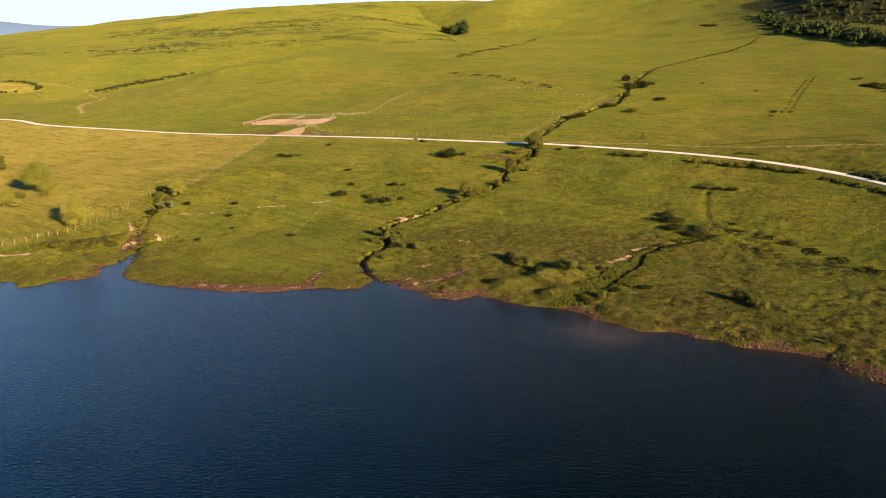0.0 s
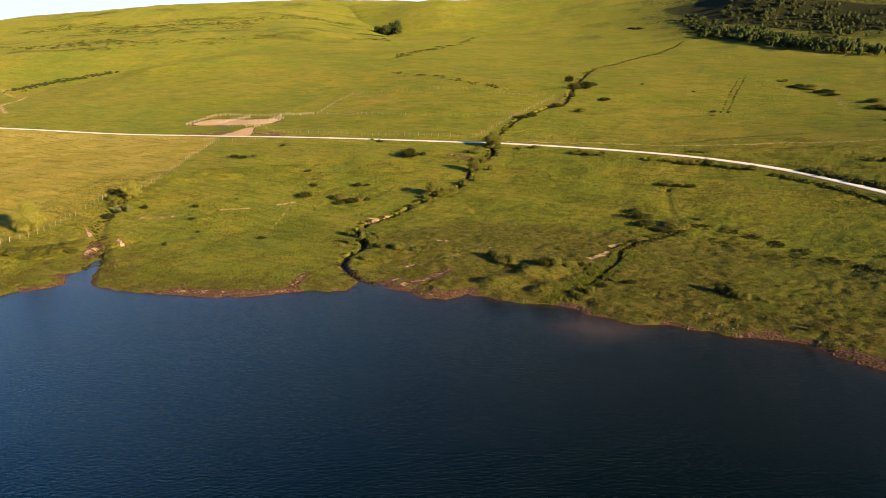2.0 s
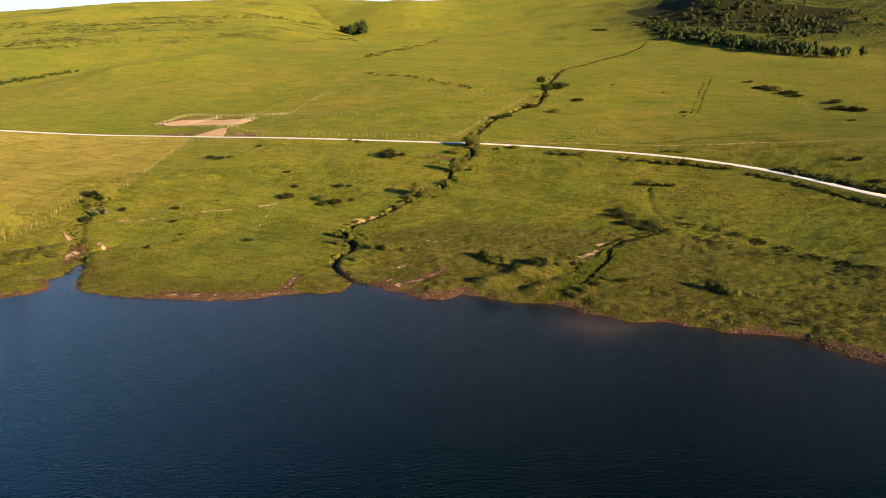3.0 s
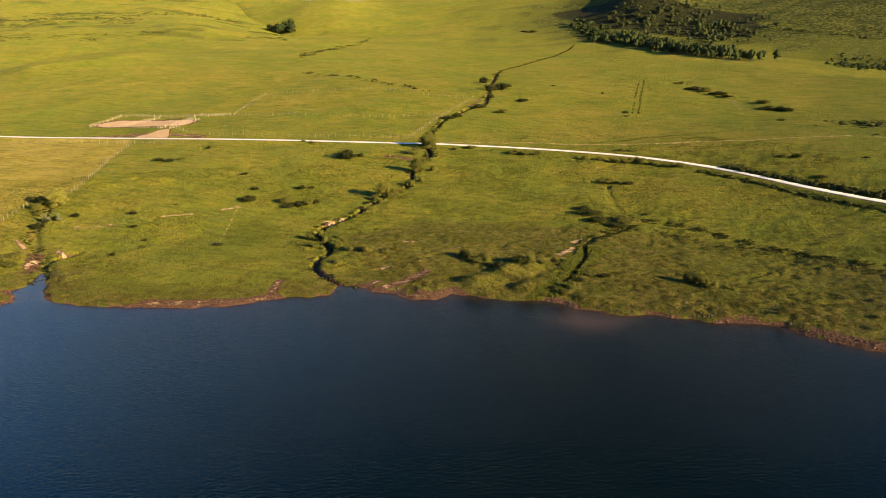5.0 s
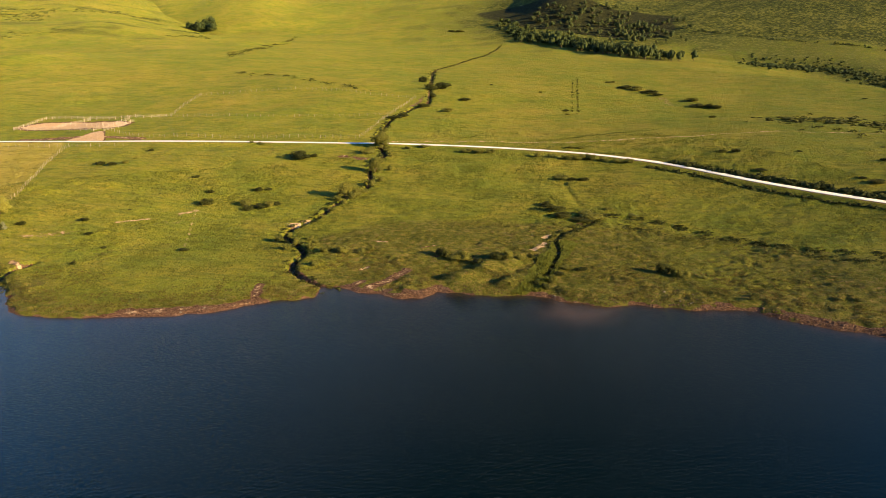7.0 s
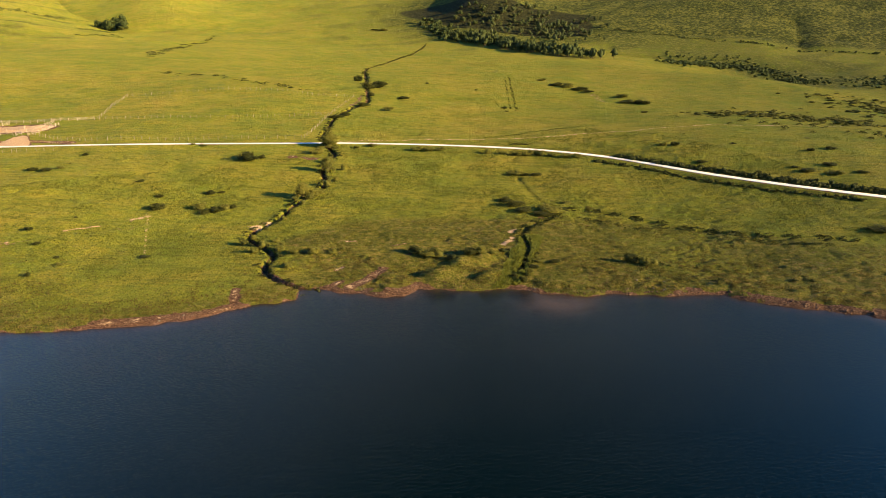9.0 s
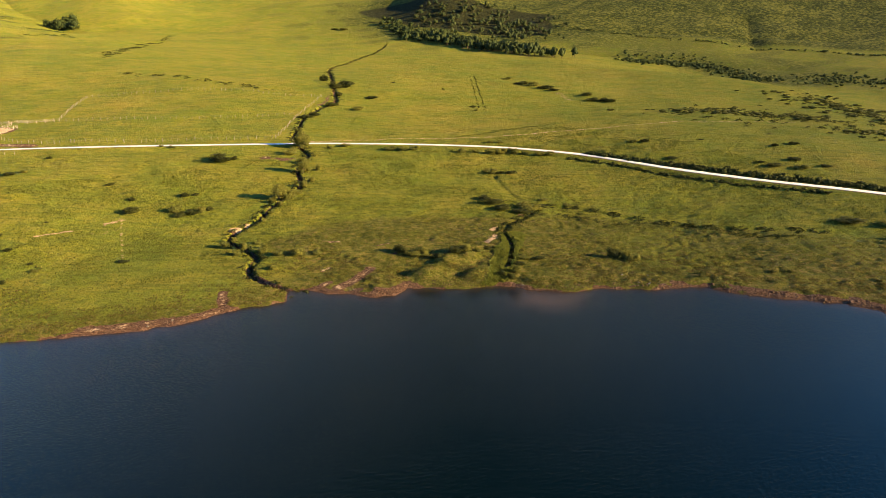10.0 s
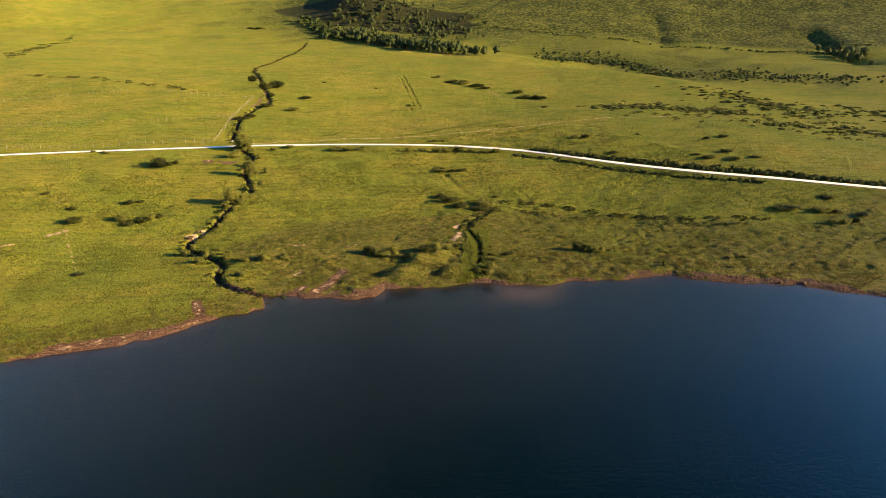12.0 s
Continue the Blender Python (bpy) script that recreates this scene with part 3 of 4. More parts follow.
def sheet(name, line, half, lift, mat, label, category, drop=0.4):
    """A strip along a line on the ground, crowned, with its edges let into the ground."""
    p = np.array(smooth_line(line, 2.5))
    t = np.gradient(p, axis=0)
    t /= np.hypot(t[:, 0], t[:, 1])[:, None]
    side = np.stack([-t[:, 1], t[:, 0]], 1)
    mid = lie(p[:, 0], p[:, 1]) + 0.15
    verts, faces = [], []
    offs = (-1.0, -0.96, -0.5, 0.0, 0.5, 0.96, 1.0)
    for k in range(len(p)):
        w = half * (1 + 0.10 * (grain(p[k, 0], p[k, 1], 6, 31) - 0.5))
        for o in offs:
            q = p[k] + side[k] * o * w
            verts.append((q[0], q[1], mid[k] + lift + 0.05 * (1 - o * o) - (drop if abs(o) == 1 else 0)))
    n = len(offs)
    for k in range(len(p) - 1):
        for j in range(n - 1):
            faces.append((k * n + j, (k + 1) * n + j, (k + 1) * n + j + 1, k * n + j + 1))
    return tagged(mesh_object(name, verts, faces, mat), label, category, kind="structure")


sheet("road", ROAD_LINE, 2.2, 0.06, ROAD, "white gravel farm road winding across the pasture", "road")


def build_water():
    """The lake's surface; near the shore the reddish bed shows through, most where the brook brings silt."""
    xs, ys = spread(-2300, -130, 140, 1500, 2.0, 1.12), spread(-380, 40, 172, 330, 2.0, 1.12)
    n = len(xs)
    verts = [(x, y, 0.0) for y in ys for x in xs]
    faces = [(j * n + i, j * n + i + 1, (j + 1) * n + i + 1, (j + 1) * n + i) for j in range(len(ys) - 1) for i in range(n - 1)]
    ob = mesh_object("water", verts, faces, WATER)
    gx, gy = np.meshgrid(xs, ys)
    s = sample(SHORE_AT, gx.ravel(), gy.ravel()).reshape(gx.shape)
    silt = 0.55 * np.exp(-(((gx - 27) / 6.5) ** 2 + ((gy - 112) / 5.0) ** 2)) * (0.5 + grain(gx, gy, 4, 61))
    shallow = 0.40 * np.exp(np.minimum(s, 0) / 1.3) + silt
    ob.data.attributes.new("shallow", "FLOAT", "POINT").data.foreach_set("value", np.clip(shallow, 0, 1).astype(np.float32).ravel())
    return tagged(ob, "dark blue rippled water of the lake", "water", kind="structure")


build_water()


def build_mountains():
    """Mountains beyond the lake's far end, haze painted blue into them, so distant that they don't shift."""
    verts, faces = [], []
    a = np.radians(np.linspace(-60, -8, 90))
    for k, b in enumerate(a):
        top = 262 + 26 * math.sin(b * 9) + 14 * math.sin(b * 31 + 1) + 60 * max(0.0, -0.52 - b)
        for r, h in ((4300, -60.0), (4450, top * 0.7), (4600, top)):
            verts.append((r * math.sin(b), r * math.cos(b), h))
    for k in range(len(a) - 1):
        for j in range(2):
            faces.append((k * 3 + j, k * 3 + 3 + j, k * 3 + 4 + j, k * 3 + 1 + j))
    return tagged(mesh_object("backdrop_mountains", verts, faces, PAINTED_HAZE), "hazy blue mountain range beyond the hills", "mountains", kind="structure")


build_mountains()


# ---- plants ----
def quads_mesh(name, centres, sizes, rng, mat, up=0.0, tall=1.0, out=None):
    """One mesh of many small separate leaves or leaf sprays, each turned its own way, most with their faces outwards where out is given."""
    n = len(centres)
    a = rng.normal(size=(n, 3))
    a[:, 2] = a[:, 2] * (1 - up)
    a /= np.linalg.norm(a, axis=1)[:, None]
    b = np.cross(a, rng.normal(size=(n, 3)) + np.array([0, 0, 3.0 * up]))
    b /= np.linalg.norm(b, axis=1)[:, None]
    c = np.cross(a, b)
    if out is not None:
        face = out + 0.5 * rng.normal(size=(n, 3))
        a = np.cross(face, rng.normal(size=(n, 3)))
        a /= np.linalg.norm(a, axis=1)[:, None]
        c = np.cross(face, a)
        c /= np.linalg.norm(c, axis=1)[:, None]
    s = sizes[:, None]
    v = np.stack([centres - a * s * 0.5, centres + c * s * 0.34 * tall, centres + a * s * 0.5, centres - c * s * 0.34 * tall], 1).reshape(-1, 3)
    return raw_mesh(name, v, np.arange(4 * n).reshape(-1, 4), mat)


def raw_mesh(name, verts, faces, mat):
    me = bpy.data.meshes.new(name)
    me.vertices.add(len(verts))
    me.vertices.foreach_set("co", np.asarray(verts, np.float32).ravel())
    k = faces.shape[1]
    me.loops.add(faces.size)
    me.loops.foreach_set("vertex_index", faces.astype(np.int32).ravel())
    me.polygons.add(len(faces))
    me.polygons.foreach_set("loop_start", np.arange(len(faces)) * k)
    me.polygons.foreach_set("loop_total", np.full(len(faces), k))
    me.update(calc_edges=True)
    me.materials.append(mat)
    return me


def tube(bm, a, b, ra, rb, sides=6):
    a, b = Vector(a), Vector(b)
    turn = (b - a).to_track_quat("Z", "Y").to_matrix()
    rings = []
    for p, r in ((a, ra), (b, rb)):
        rings.append([bm.verts.new(p + turn @ Vector((r * math.cos(t), r * math.sin(t), 0))) for t in (2 * math.pi * k / sides for k in range(sides))])
    for k in range(sides):
        bm.faces.new((rings[0][k], rings[0][(k + 1) % sides], rings[1][(k + 1) % sides], rings[1][k]))
    bm.faces.new(rings[1])


def part(name, bm, mat, parent, label=""):
    me = bpy.data.meshes.new(name)
    bm.to_mesh(me)
    bm.free()
    me.materials.append(mat)
    ob = new(name, me)
    ob.parent = parent
    return tagged(ob, label) if label else ob


def lumpy_points(rng, n, lumps, shell=0.55):
    """Points in a cluster of lumps: (x, y, z, rx, ry, rz) each, most of them near the lumps' skins."""
    w = np.array([l[3] * l[4] for l in lumps])
    pick = rng.choice(len(lumps), n, p=w / w.sum())
    d = rng.normal(size=(n, 3))
    d /= np.linalg.norm(d, axis=1)[:, None]
    r = (shell + (1 - shell) * rng.random(n)) * (1 + 0.16 * rng.normal(size=n))
    L = np.array(lumps)[pick]
    return L[:, :3] + d * L[:, 3:] * r[:, None], d + np.array([0, 0, 0.25])


def shrub_model(name, seed, mat, count, leaf):
    """A dense low shrub one metre wide and one high, to be scaled: woody stems and a crown of leaf sprays."""
    rng = np.random.default_rng(seed)
    root = new(name)
    bm = bmesh.new()
    lumps = []
    for k in range(rng.integers(5, 9)):
        t, r = rng.random() * 6.283, 0.32 * math.sqrt(rng.random())
        h = 0.42 + 0.35 * rng.random() - 0.5 * r
        q = (r * math.cos(t), r * math.sin(t), h)
        lumps.append((*q, 0.16 + 0.12 * rng.random(), 0.16 + 0.12 * rng.random(), 0.20 + 0.16 * rng.random()))
        tube(bm, (q[0] * 0.3, q[1] * 0.3, -0.08), q, 0.022, 0.008, 5)
    lumps.append((0, 0, 0.25, 0.42, 0.42, 0.24))
    part("woody_base", bm, BARK, root)
    p, out = lumpy_points(rng, count, lumps)
    p[:, 2] = np.abs(p[:, 2])
    me = quads_mesh("foliage", p, leaf * (0.6 + 0.8 * rng.random(count)), rng, mat, 0.2, 1.0, out)
    new("foliage", me).parent = root
    return root


def tree_model(name, seed, mat, width, tall, leaves, leaf, trunk=0.16, stems=1, base=0.12):
    """A tree of that width and height in metres: tapered trunk, forking limbs, a gappy crown of small leaf sprays."""
    rng = np.random.default_rng(seed)
    root = new(name)
    bm = bmesh.new()
    limbs = bmesh.new()
    lumps = []
    for s in range(stems):
        lean = rng.normal(size=2) * 0.05 * tall * (1 + (stems > 1))
        fork = (lean[0], lean[1], tall * (base + 0.18))
        tube(bm, (lean[0] * 0.2, lean[1] * 0.2, -0.3), fork, trunk, trunk * 0.75, 8)
        for k in range(16 // stems + 2):
            t, r = rng.random() * 6.283, width * 0.5 * (0.30 + 0.48 * rng.random())
            h = tall * (base + 0.10 + 0.62 * rng.random() * (1.15 - r / width))
            q = (fork[0] + r * math.cos(t), fork[1] + r * math.sin(t), h)
            half = tuple(fork[i] + (q[i] - fork[i]) * 0.5 + (0.05 * tall if i == 2 else 0) for i in range(3))
            tube(limbs, fork, half, trunk * 0.5, trunk * 0.3, 5)
            tube(limbs, half, q, trunk * 0.3, trunk * 0.08, 5)
            lumps.append((*q, width * (0.12 + 0.08 * rng.random()), width * (0.12 + 0.08 * rng.random()), tall * (0.09 + 0.08 * rng.random())))
        lumps.append((fork[0], fork[1], tall * 0.55, width * 0.36, width * 0.36, tall * 0.38))
        lumps.append((fork[0], fork[1], tall * 0.86, width * 0.17, width * 0.17, tall * 0.12))
    part("trunk", bm, BARK, root)
    part("branchwork", limbs, BARK, root)
    p, out = lumpy_points(rng, leaves, lumps, 0.5)
    p[:, 2] = np.maximum(p[:, 2], tall * base)
    me = quads_mesh("crown", p, leaf * (0.6 + 0.8 * rng.random(leaves)), rng, mat, 0.1, 1.0, out)
    new("crown", me).parent = root
    return root


MODELS = {k: [shrub_model("shrub", 100 * i + s, m, 3200, 0.066) for s in range(4)] for i, (k, m) in enumerate((("gorse", LEAF_DARK), ("green", LEAF_MID)))}
MODELS["sallow"] = [shrub_model("shrub", 300 + s, LEAF_GREY, 2400, 0.06) for s in range(2)]
SHRUB_USED = set()


def put_shrub(x, y, width, tall, kind, rng, label, group):
    fresh = [m for m in MODELS[kind] if m.name not in SHRUB_USED]
    model = fresh[0] if fresh else MODELS[kind][int(rng.integers(len(MODELS[kind])))]
    turn = pose(x, y, height(x, y) - 0.05, 0, 0, float(rng.random() * 360))
    wide, high = width * (1.18 if kind == "gorse" else 1.05), tall * (0.92 if kind == "gorse" else 1.15)
    size = (wide, width * (0.75 + 0.4 * float(rng.random())), high)
    if model.name not in SHRUB_USED:
        SHRUB_USED.add(model.name)
        model.matrix_basis = turn @ Matrix.Diagonal((*size, 1))
        ob = model
    else:
        ob = copy_thing(model, turn)
        ob.scale = size
    tagged(ob, label, "shrub", group)
    return ob

SHRUBS_WEST = [
    (2.6, 263.0, 8.6, 3.4), (7.8, 263.4, 3.2, 1.7), (-34.5, 252.1, 2.8, 1.2), (-16.3, 231.4, 3.8, 1.3), (-13.3, 231.3, 2.3, 0.9),
    (-33.1, 221.9, 4.7, 2.0), (-22.0, 217.3, 3.6, 2.5), (-21.6, 213.7, 3.5, 1.6), (-18.3, 213.5, 3.5, 1.7), (-15.7, 214.0, 3.9, 1.8),
    (-13.2, 214.6, 2.5, 1.4), (-30.9, 233.3, 3.0, 1.1), (-65.1, 213.2, 2.7, 1.2), (-63.3, 200.0, 2.2, 1.0), (-59.1, 188.6, 1.5, 0.6),
    (-58.4, 181.9, 1.8, 0.7), (-64.5, 176.5, 1.4, 1.1), (-40.9, 180.5, 2.7, 0.7), (-80.3, 213.7, 2.7, 1.4), (-54.1, 219.7, 1.1, 0.5),
    (-86.2, 208.4, 2.3, 2.3), (-84.2, 209.6, 2.0, 2.0), (-87.1, 203.2, 3.2, 1.9), (-48.5, 299.0, 2.4, 1.2), (-65.3, 280.8, 3.5, 1.3),
    (-61.4, 277.5, 4.0, 1.3), (-57.1, 277.3, 3.1, 1.1),
]
SHRUBS_CREEK = [
    (11.5, 214.5, 3.6, 2.4), (14.0, 216.0, 3.0, 1.8), (4.5, 211.5, 2.6, 1.6), (-17.5, 172.0, 2.4, 1.6), (-18.0, 180.0, 2.6, 1.8), (-12.0, 169.5, 2.6, 1.6), (-10.5, 178.0, 2.0, 1.3),
    (9.0, 211.9, 3.2, 2.1), (-14.5, 175.9, 2.6, 2.3), (-15.0, 183.4, 1.8, 1.4), (-10.3, 172.9, 1.7, 1.3), (-9.4, 165.2, 3.1, 1.4),
    (-5.9, 163.0, 3.3, 1.8), (-1.6, 161.4, 2.7, 1.2), (0.8, 162.2, 1.9, 1.0), (-16.2, 162.6, 1.9, 1.4), (-13.6, 157.5, 2.9, 1.2),
    (-3.1, 196.4, 1.6, 1.3), (0.9, 202.0, 2.0, 1.3), (5.3, 207.1, 2.1, 1.6), (14.6, 217.7, 2.2, 1.6), (18.4, 223.1, 2.6, 2.6),
    (22.7, 226.6, 2.6, 1.7), (28.4, 247.0, 3.6, 2.6), (29.5, 237.8, 2.0, 2.0), (28.1, 261.9, 5.6, 3.0), (38.1, 269.4, 3.1, 1.3),
]
SHRUBS_EAST = [
    (60.4, 177.2, 5.0, 3.4), (60.7, 182.3, 3.4, 2.6), (59.3, 171.1, 4.4, 2.4), (62.7, 166.2, 5.0, 2.2), (66.9, 168.2, 6.4, 3.4),
    # the shrub at (80.5, 206.8) stands in for a dark overhanging bank
    (71.4, 169.2, 3.0, 1.3), (75.9, 173.0, 3.1, 1.4), (79.0, 165.4, 4.1, 1.2), (80.5, 206.8, 6.4, 1.4),
    (82.3, 203.8, 3.2, 1.2), (86.2, 202.6, 4.4, 1.2), (15.3, 152.1, 3.7, 2.1), (17.3, 148.5, 5.1, 2.3), (19.1, 147.0, 3.1, 1.5),
    (20.5, 143.3, 2.7, 1.2), (26.0, 144.1, 3.8, 2.0), (27.8, 142.7, 3.0, 1.7), (33.8, 142.7, 2.3, 1.5), (38.1, 133.9, 3.3, 1.4),
    (40.8, 131.7, 2.8, 1.2),
]
SHRUBS_SHORE = [
    # (63.7, 104.7) and (61.8, 103.7) are shrubs put in for a dark hollow
    (56.3, 123.8, 3.4, 2.7), (57.7, 121.4, 2.5, 2.3), (58.4, 119.2, 2.6, 1.7), (62.4, 117.3, 1.3, 0.9), (63.7, 104.7, 1.8, 1.4),
    (61.8, 103.7, 1.4, 0.9), (39.4, 141.3, 2.0, 1.2), (34.4, 130.7, 2.3, 1.6), (30.8, 127.4, 2.5, 1.8), (27.7, 125.0, 2.2, 1.6),
    (26.8, 127.6, 1.8, 1.4), (34.6, 134.7, 2.4, 1.8), (30.4, 141.1, 2.0, 1.2),
]
SHRUBS_ROAD = [
    (65.0, 252.4, 4.7, 1.7), (68.9, 249.5, 5.1, 1.7), (72.3, 246.7, 3.8, 1.5), (86.6, 234.4, 4.0, 1.8), (90.7, 231.3, 3.2, 1.6),
    (95.0, 227.2, 5.1, 2.2), (98.5, 225.1, 4.7, 2.3), (102.2, 222.8, 5.0, 2.3), (105.2, 219.1, 3.8, 1.7), (109.0, 215.0, 4.5, 1.5),
    (111.4, 212.3, 3.7, 1.5), (105.2, 242.2, 4.2, 1.0), (108.8, 240.6, 4.1, 1.0), (-7.3, 291.6, 3.3, 0.9),
    (-10.8, 295.0, 2.4, 0.7), (52.6, 266.3, 4.4, 1.1), (45.7, 265.7, 3.1, 1.1),
]
SHRUBS_UPPER = [
    (115.4, 407.7, 9.4, 5.4), (108.2, 405.5, 7.3, 4.7), (113.5, 435.4, 5.7, 4.3), (123.3, 417.0, 6.2, 3.1), (99.4, 380.2, 3.8, 3.1),
    (114.8, 370.1, 6.1, 2.1), (93.2, 342.2, 6.8, 2.3), (85.5, 356.7, 7.6, 2.6), (61.2, 331.3, 8.2, 2.4), (66.4, 333.4, 6.6, 2.2),
    (48.0, 305.7, 3.5, 2.0), (78.9, 354.3, 4.7, 2.0), (155.4, 420.9, 3.5, 1.0), (173.5, 389.0, 2.6, 1.0), (157.1, 331.5, 3.4, 1.4),
    # the first four below are added in place of a dark hollow
    (240.9, 396.8, 10.2, 2.7), (243.7, 387.8, 11.3, 3.0), (243.2, 374.6, 11.0, 2.9), (242.4, 364.8, 6.3, 1.9), (247.7, 339.9, 8.9, 2.4),
    (235.9, 321.7, 10.1, 2.5), (239.8, 316.1, 6.7, 2.5), (240.6, 311.7, 5.5, 2.2), (212.8, 283.6, 3.5, 1.5), (249.7, 426.9, 7.3, 1.8),
    (151.3, 320.0, 2.7, 0.8), (378.6, 1003.6, 18.0, 3.3), (368.7, 1013.3, 11.5, 2.5),
]
SHRUBS_RIDGE = [
    (186.3, 163.4, 4.0, 1.3), (179.4, 166.2, 2.6, 1.1), (168.2, 151.3, 4.5, 1.4), (157.5, 151.3, 6.0, 1.4), (161.8, 145.0, 5.5, 1.4),
    (169.6, 140.8, 3.6, 1.2), (157.6, 156.5, 2.4, 0.8), (146.4, 204.6, 3.6, 1.4), (149.9, 201.7, 3.6, 1.4), (139.5, 178.9, 3.7, 1.0),
    (166.8, 189.0, 2.3, 0.7), (200.8, 182.5, 2.9, 0.7),
]
SHRUBS_BANK = [
    (125.1, 107.5, 6.3, 1.3), (130.1, 100.2, 5.3, 1.6), (132.2, 97.4, 3.7, 1.2), (142.8, 104.6, 4.9, 1.0), (133.7, 91.2, 4.6, 1.4),
    (121.9, 93.7, 3.3, 1.3), (123.5, 91.5, 3.0, 1.5), (126.1, 89.7, 2.1, 1.5), (80.3, 95.4, 1.3, 0.6), (77.6, 97.5, 1.3, 0.5), ]
KINDS = [
    (SHRUBS_WEST, "gorse", "low dark gorse shrub on the grazed slope", "shrubs on the slope west of the creek"),
    (SHRUBS_CREEK, "green", "leafy green shrub on the bank of the creek", "shrubs along the creek"),
    (SHRUBS_EAST, "gorse", "dark green shrub by the marshy brook", "shrubs by the brook"),
    (SHRUBS_SHORE, "gorse", "dark bushy shrub near the lake shore", "shrubs near the shore"),
    (SHRUBS_ROAD, "green", "green roadside shrub beside the gravel road", "shrubs along the road"),
    (SHRUBS_UPPER, "gorse", "dark gorse shrub on the upper pasture", "shrubs on the upper pasture"),
    (SHRUBS_RIDGE, "gorse", "low dark gorse shrub above the gravel road", "shrubs above the road"),
    (SHRUBS_BANK, "gorse", "spreading dark shrub on the eastern bank", "shrubs on the eastern bank"),
]
shrub_rng = np.random.default_rng(5)
for rows, kind, label, group in KINDS:
    for x, y, w, h in rows:
        mine = kind
        if (70 < x < 116 and 104 < y < 174) or (31 < x < 42 and 125 < y < 144):
            h = 0.55 * h
        if 57 < x < 72 and 160 < y < 186:
            w, h = 1.2 * w, 0.65 * h
        if kind == "gorse" and shrub_rng.random() < 0.2:
            mine = "green"
        put_shrub(x, y, w, max(h, 0.5), mine, shrub_rng, label, group)
for x, y, w, h in ((-86.2, 208.4, 2.4, 2.2), (-83.6, 209.6, 2.2, 2.0), (-87.0, 204.5, 2.0, 1.6)):
    put_shrub(x, y, w, h, "sallow", shrub_rng, "pale grey-green sallow bush by the inlet", "sallows by the inlet")
for x, y, w, h in ((-99, 169.5, 3.6, 1.5), (-95.8, 168, 3.8, 1.7), (-92.5, 170, 4.2, 1.8), (-89.5, 171.5, 4.2, 1.8), (-87, 175, 4.0, 1.7), (-85.6, 179, 3.2, 1.4), (-92, 165.5, 3.2, 1.3), (-88.4, 168, 3.4, 1.4), (-84.8, 171.4, 2.8, 1.2), (-101.5, 167.5, 2.6, 1.1), (-91, 227, 3.5, 2.4), (-92.5, 222, 3.0, 2.0), (-90.5, 217, 2.8, 1.6), (-94, 231, 3.0, 1.8)):
    put_shrub(x, y, w * 1.35, h * 0.95, "green", shrub_rng, "low leafy bramble thicket below the fence", "brambles below the fence")


def put_tree(model, x, y, turn, label):
    model.matrix_basis = pose(x, y, height(x, y) - 0.05, 0, 0, turn)
    return tagged(model, label, "tree")


put_tree(tree_model("tree", 11, LEAF_BRIGHT, 8.2, 8.6, 23400, 0.22, 0.16, 2, 0.03), -101.8, 188.0, 0, "round yellow-green willow beside the post fence")
put_tree(tree_model("tree", 12, LEAF_BRIGHT, 13.0, 10.0, 31200, 0.25, 0.24, 3, 0.04), -139.5, 236.0, 40, "broad yellow-green willow in the hay meadow")
put_tree(tree_model("tree", 13, LEAF_BRIGHT, 7.0, 5.4, 13000, 0.20, 0.14, 2, 0.03), -135.5, 209.0, 80, "small yellow-green willow at the meadow's edge")
put_tree(tree_model("tree", 14, LEAF_MID, 8.0, 8.5, 15600, 0.24, 0.2, 1, 0.05), -186, 287, 20, "green tree at the far edge of the meadow")
put_tree(tree_model("tree", 15, LEAF_MID, 8.0, 6.8, 16900, 0.22, 0.2, 2, 0.04), 37.0, 272.0, 10, "grey-green alder by the creek and the road")
put_tree(tree_model("tree", 16, LEAF_MID, 5.4, 5.2, 11700, 0.19, 0.16, 2, 0.03), 24.0, 237.5, 120, "dark green alder on the creek bank")
put_tree(tree_model("tree", 17, LEAF_MID, 6.2, 4.8, 11700, 0.19, 0.15, 2, 0.03), 7.5, 214.5, 200, "bushy green alder on the creek bank")
put_tree(tree_model("tree", 18, LEAF_BRIGHT, 7.0, 5.8, 14300, 0.20, 0.16, 2, 0.03), -86.5, 224.0, 260, "bushy yellow-green willow at the fence corner")
for x, y, w, h in ((-143, 224, 3.6, 2.2), (-138, 222, 4.2, 2.6), (-132, 226, 3.0, 1.6), (-146, 214, 3.4, 2.0), (-141, 212, 3.0, 1.8), (-150, 226, 4.0, 2.4)):
    put_shrub(x, y, w, h, "green", shrub_rng, "leafy bush in the hedge line of the meadow", "bushes in the meadow")


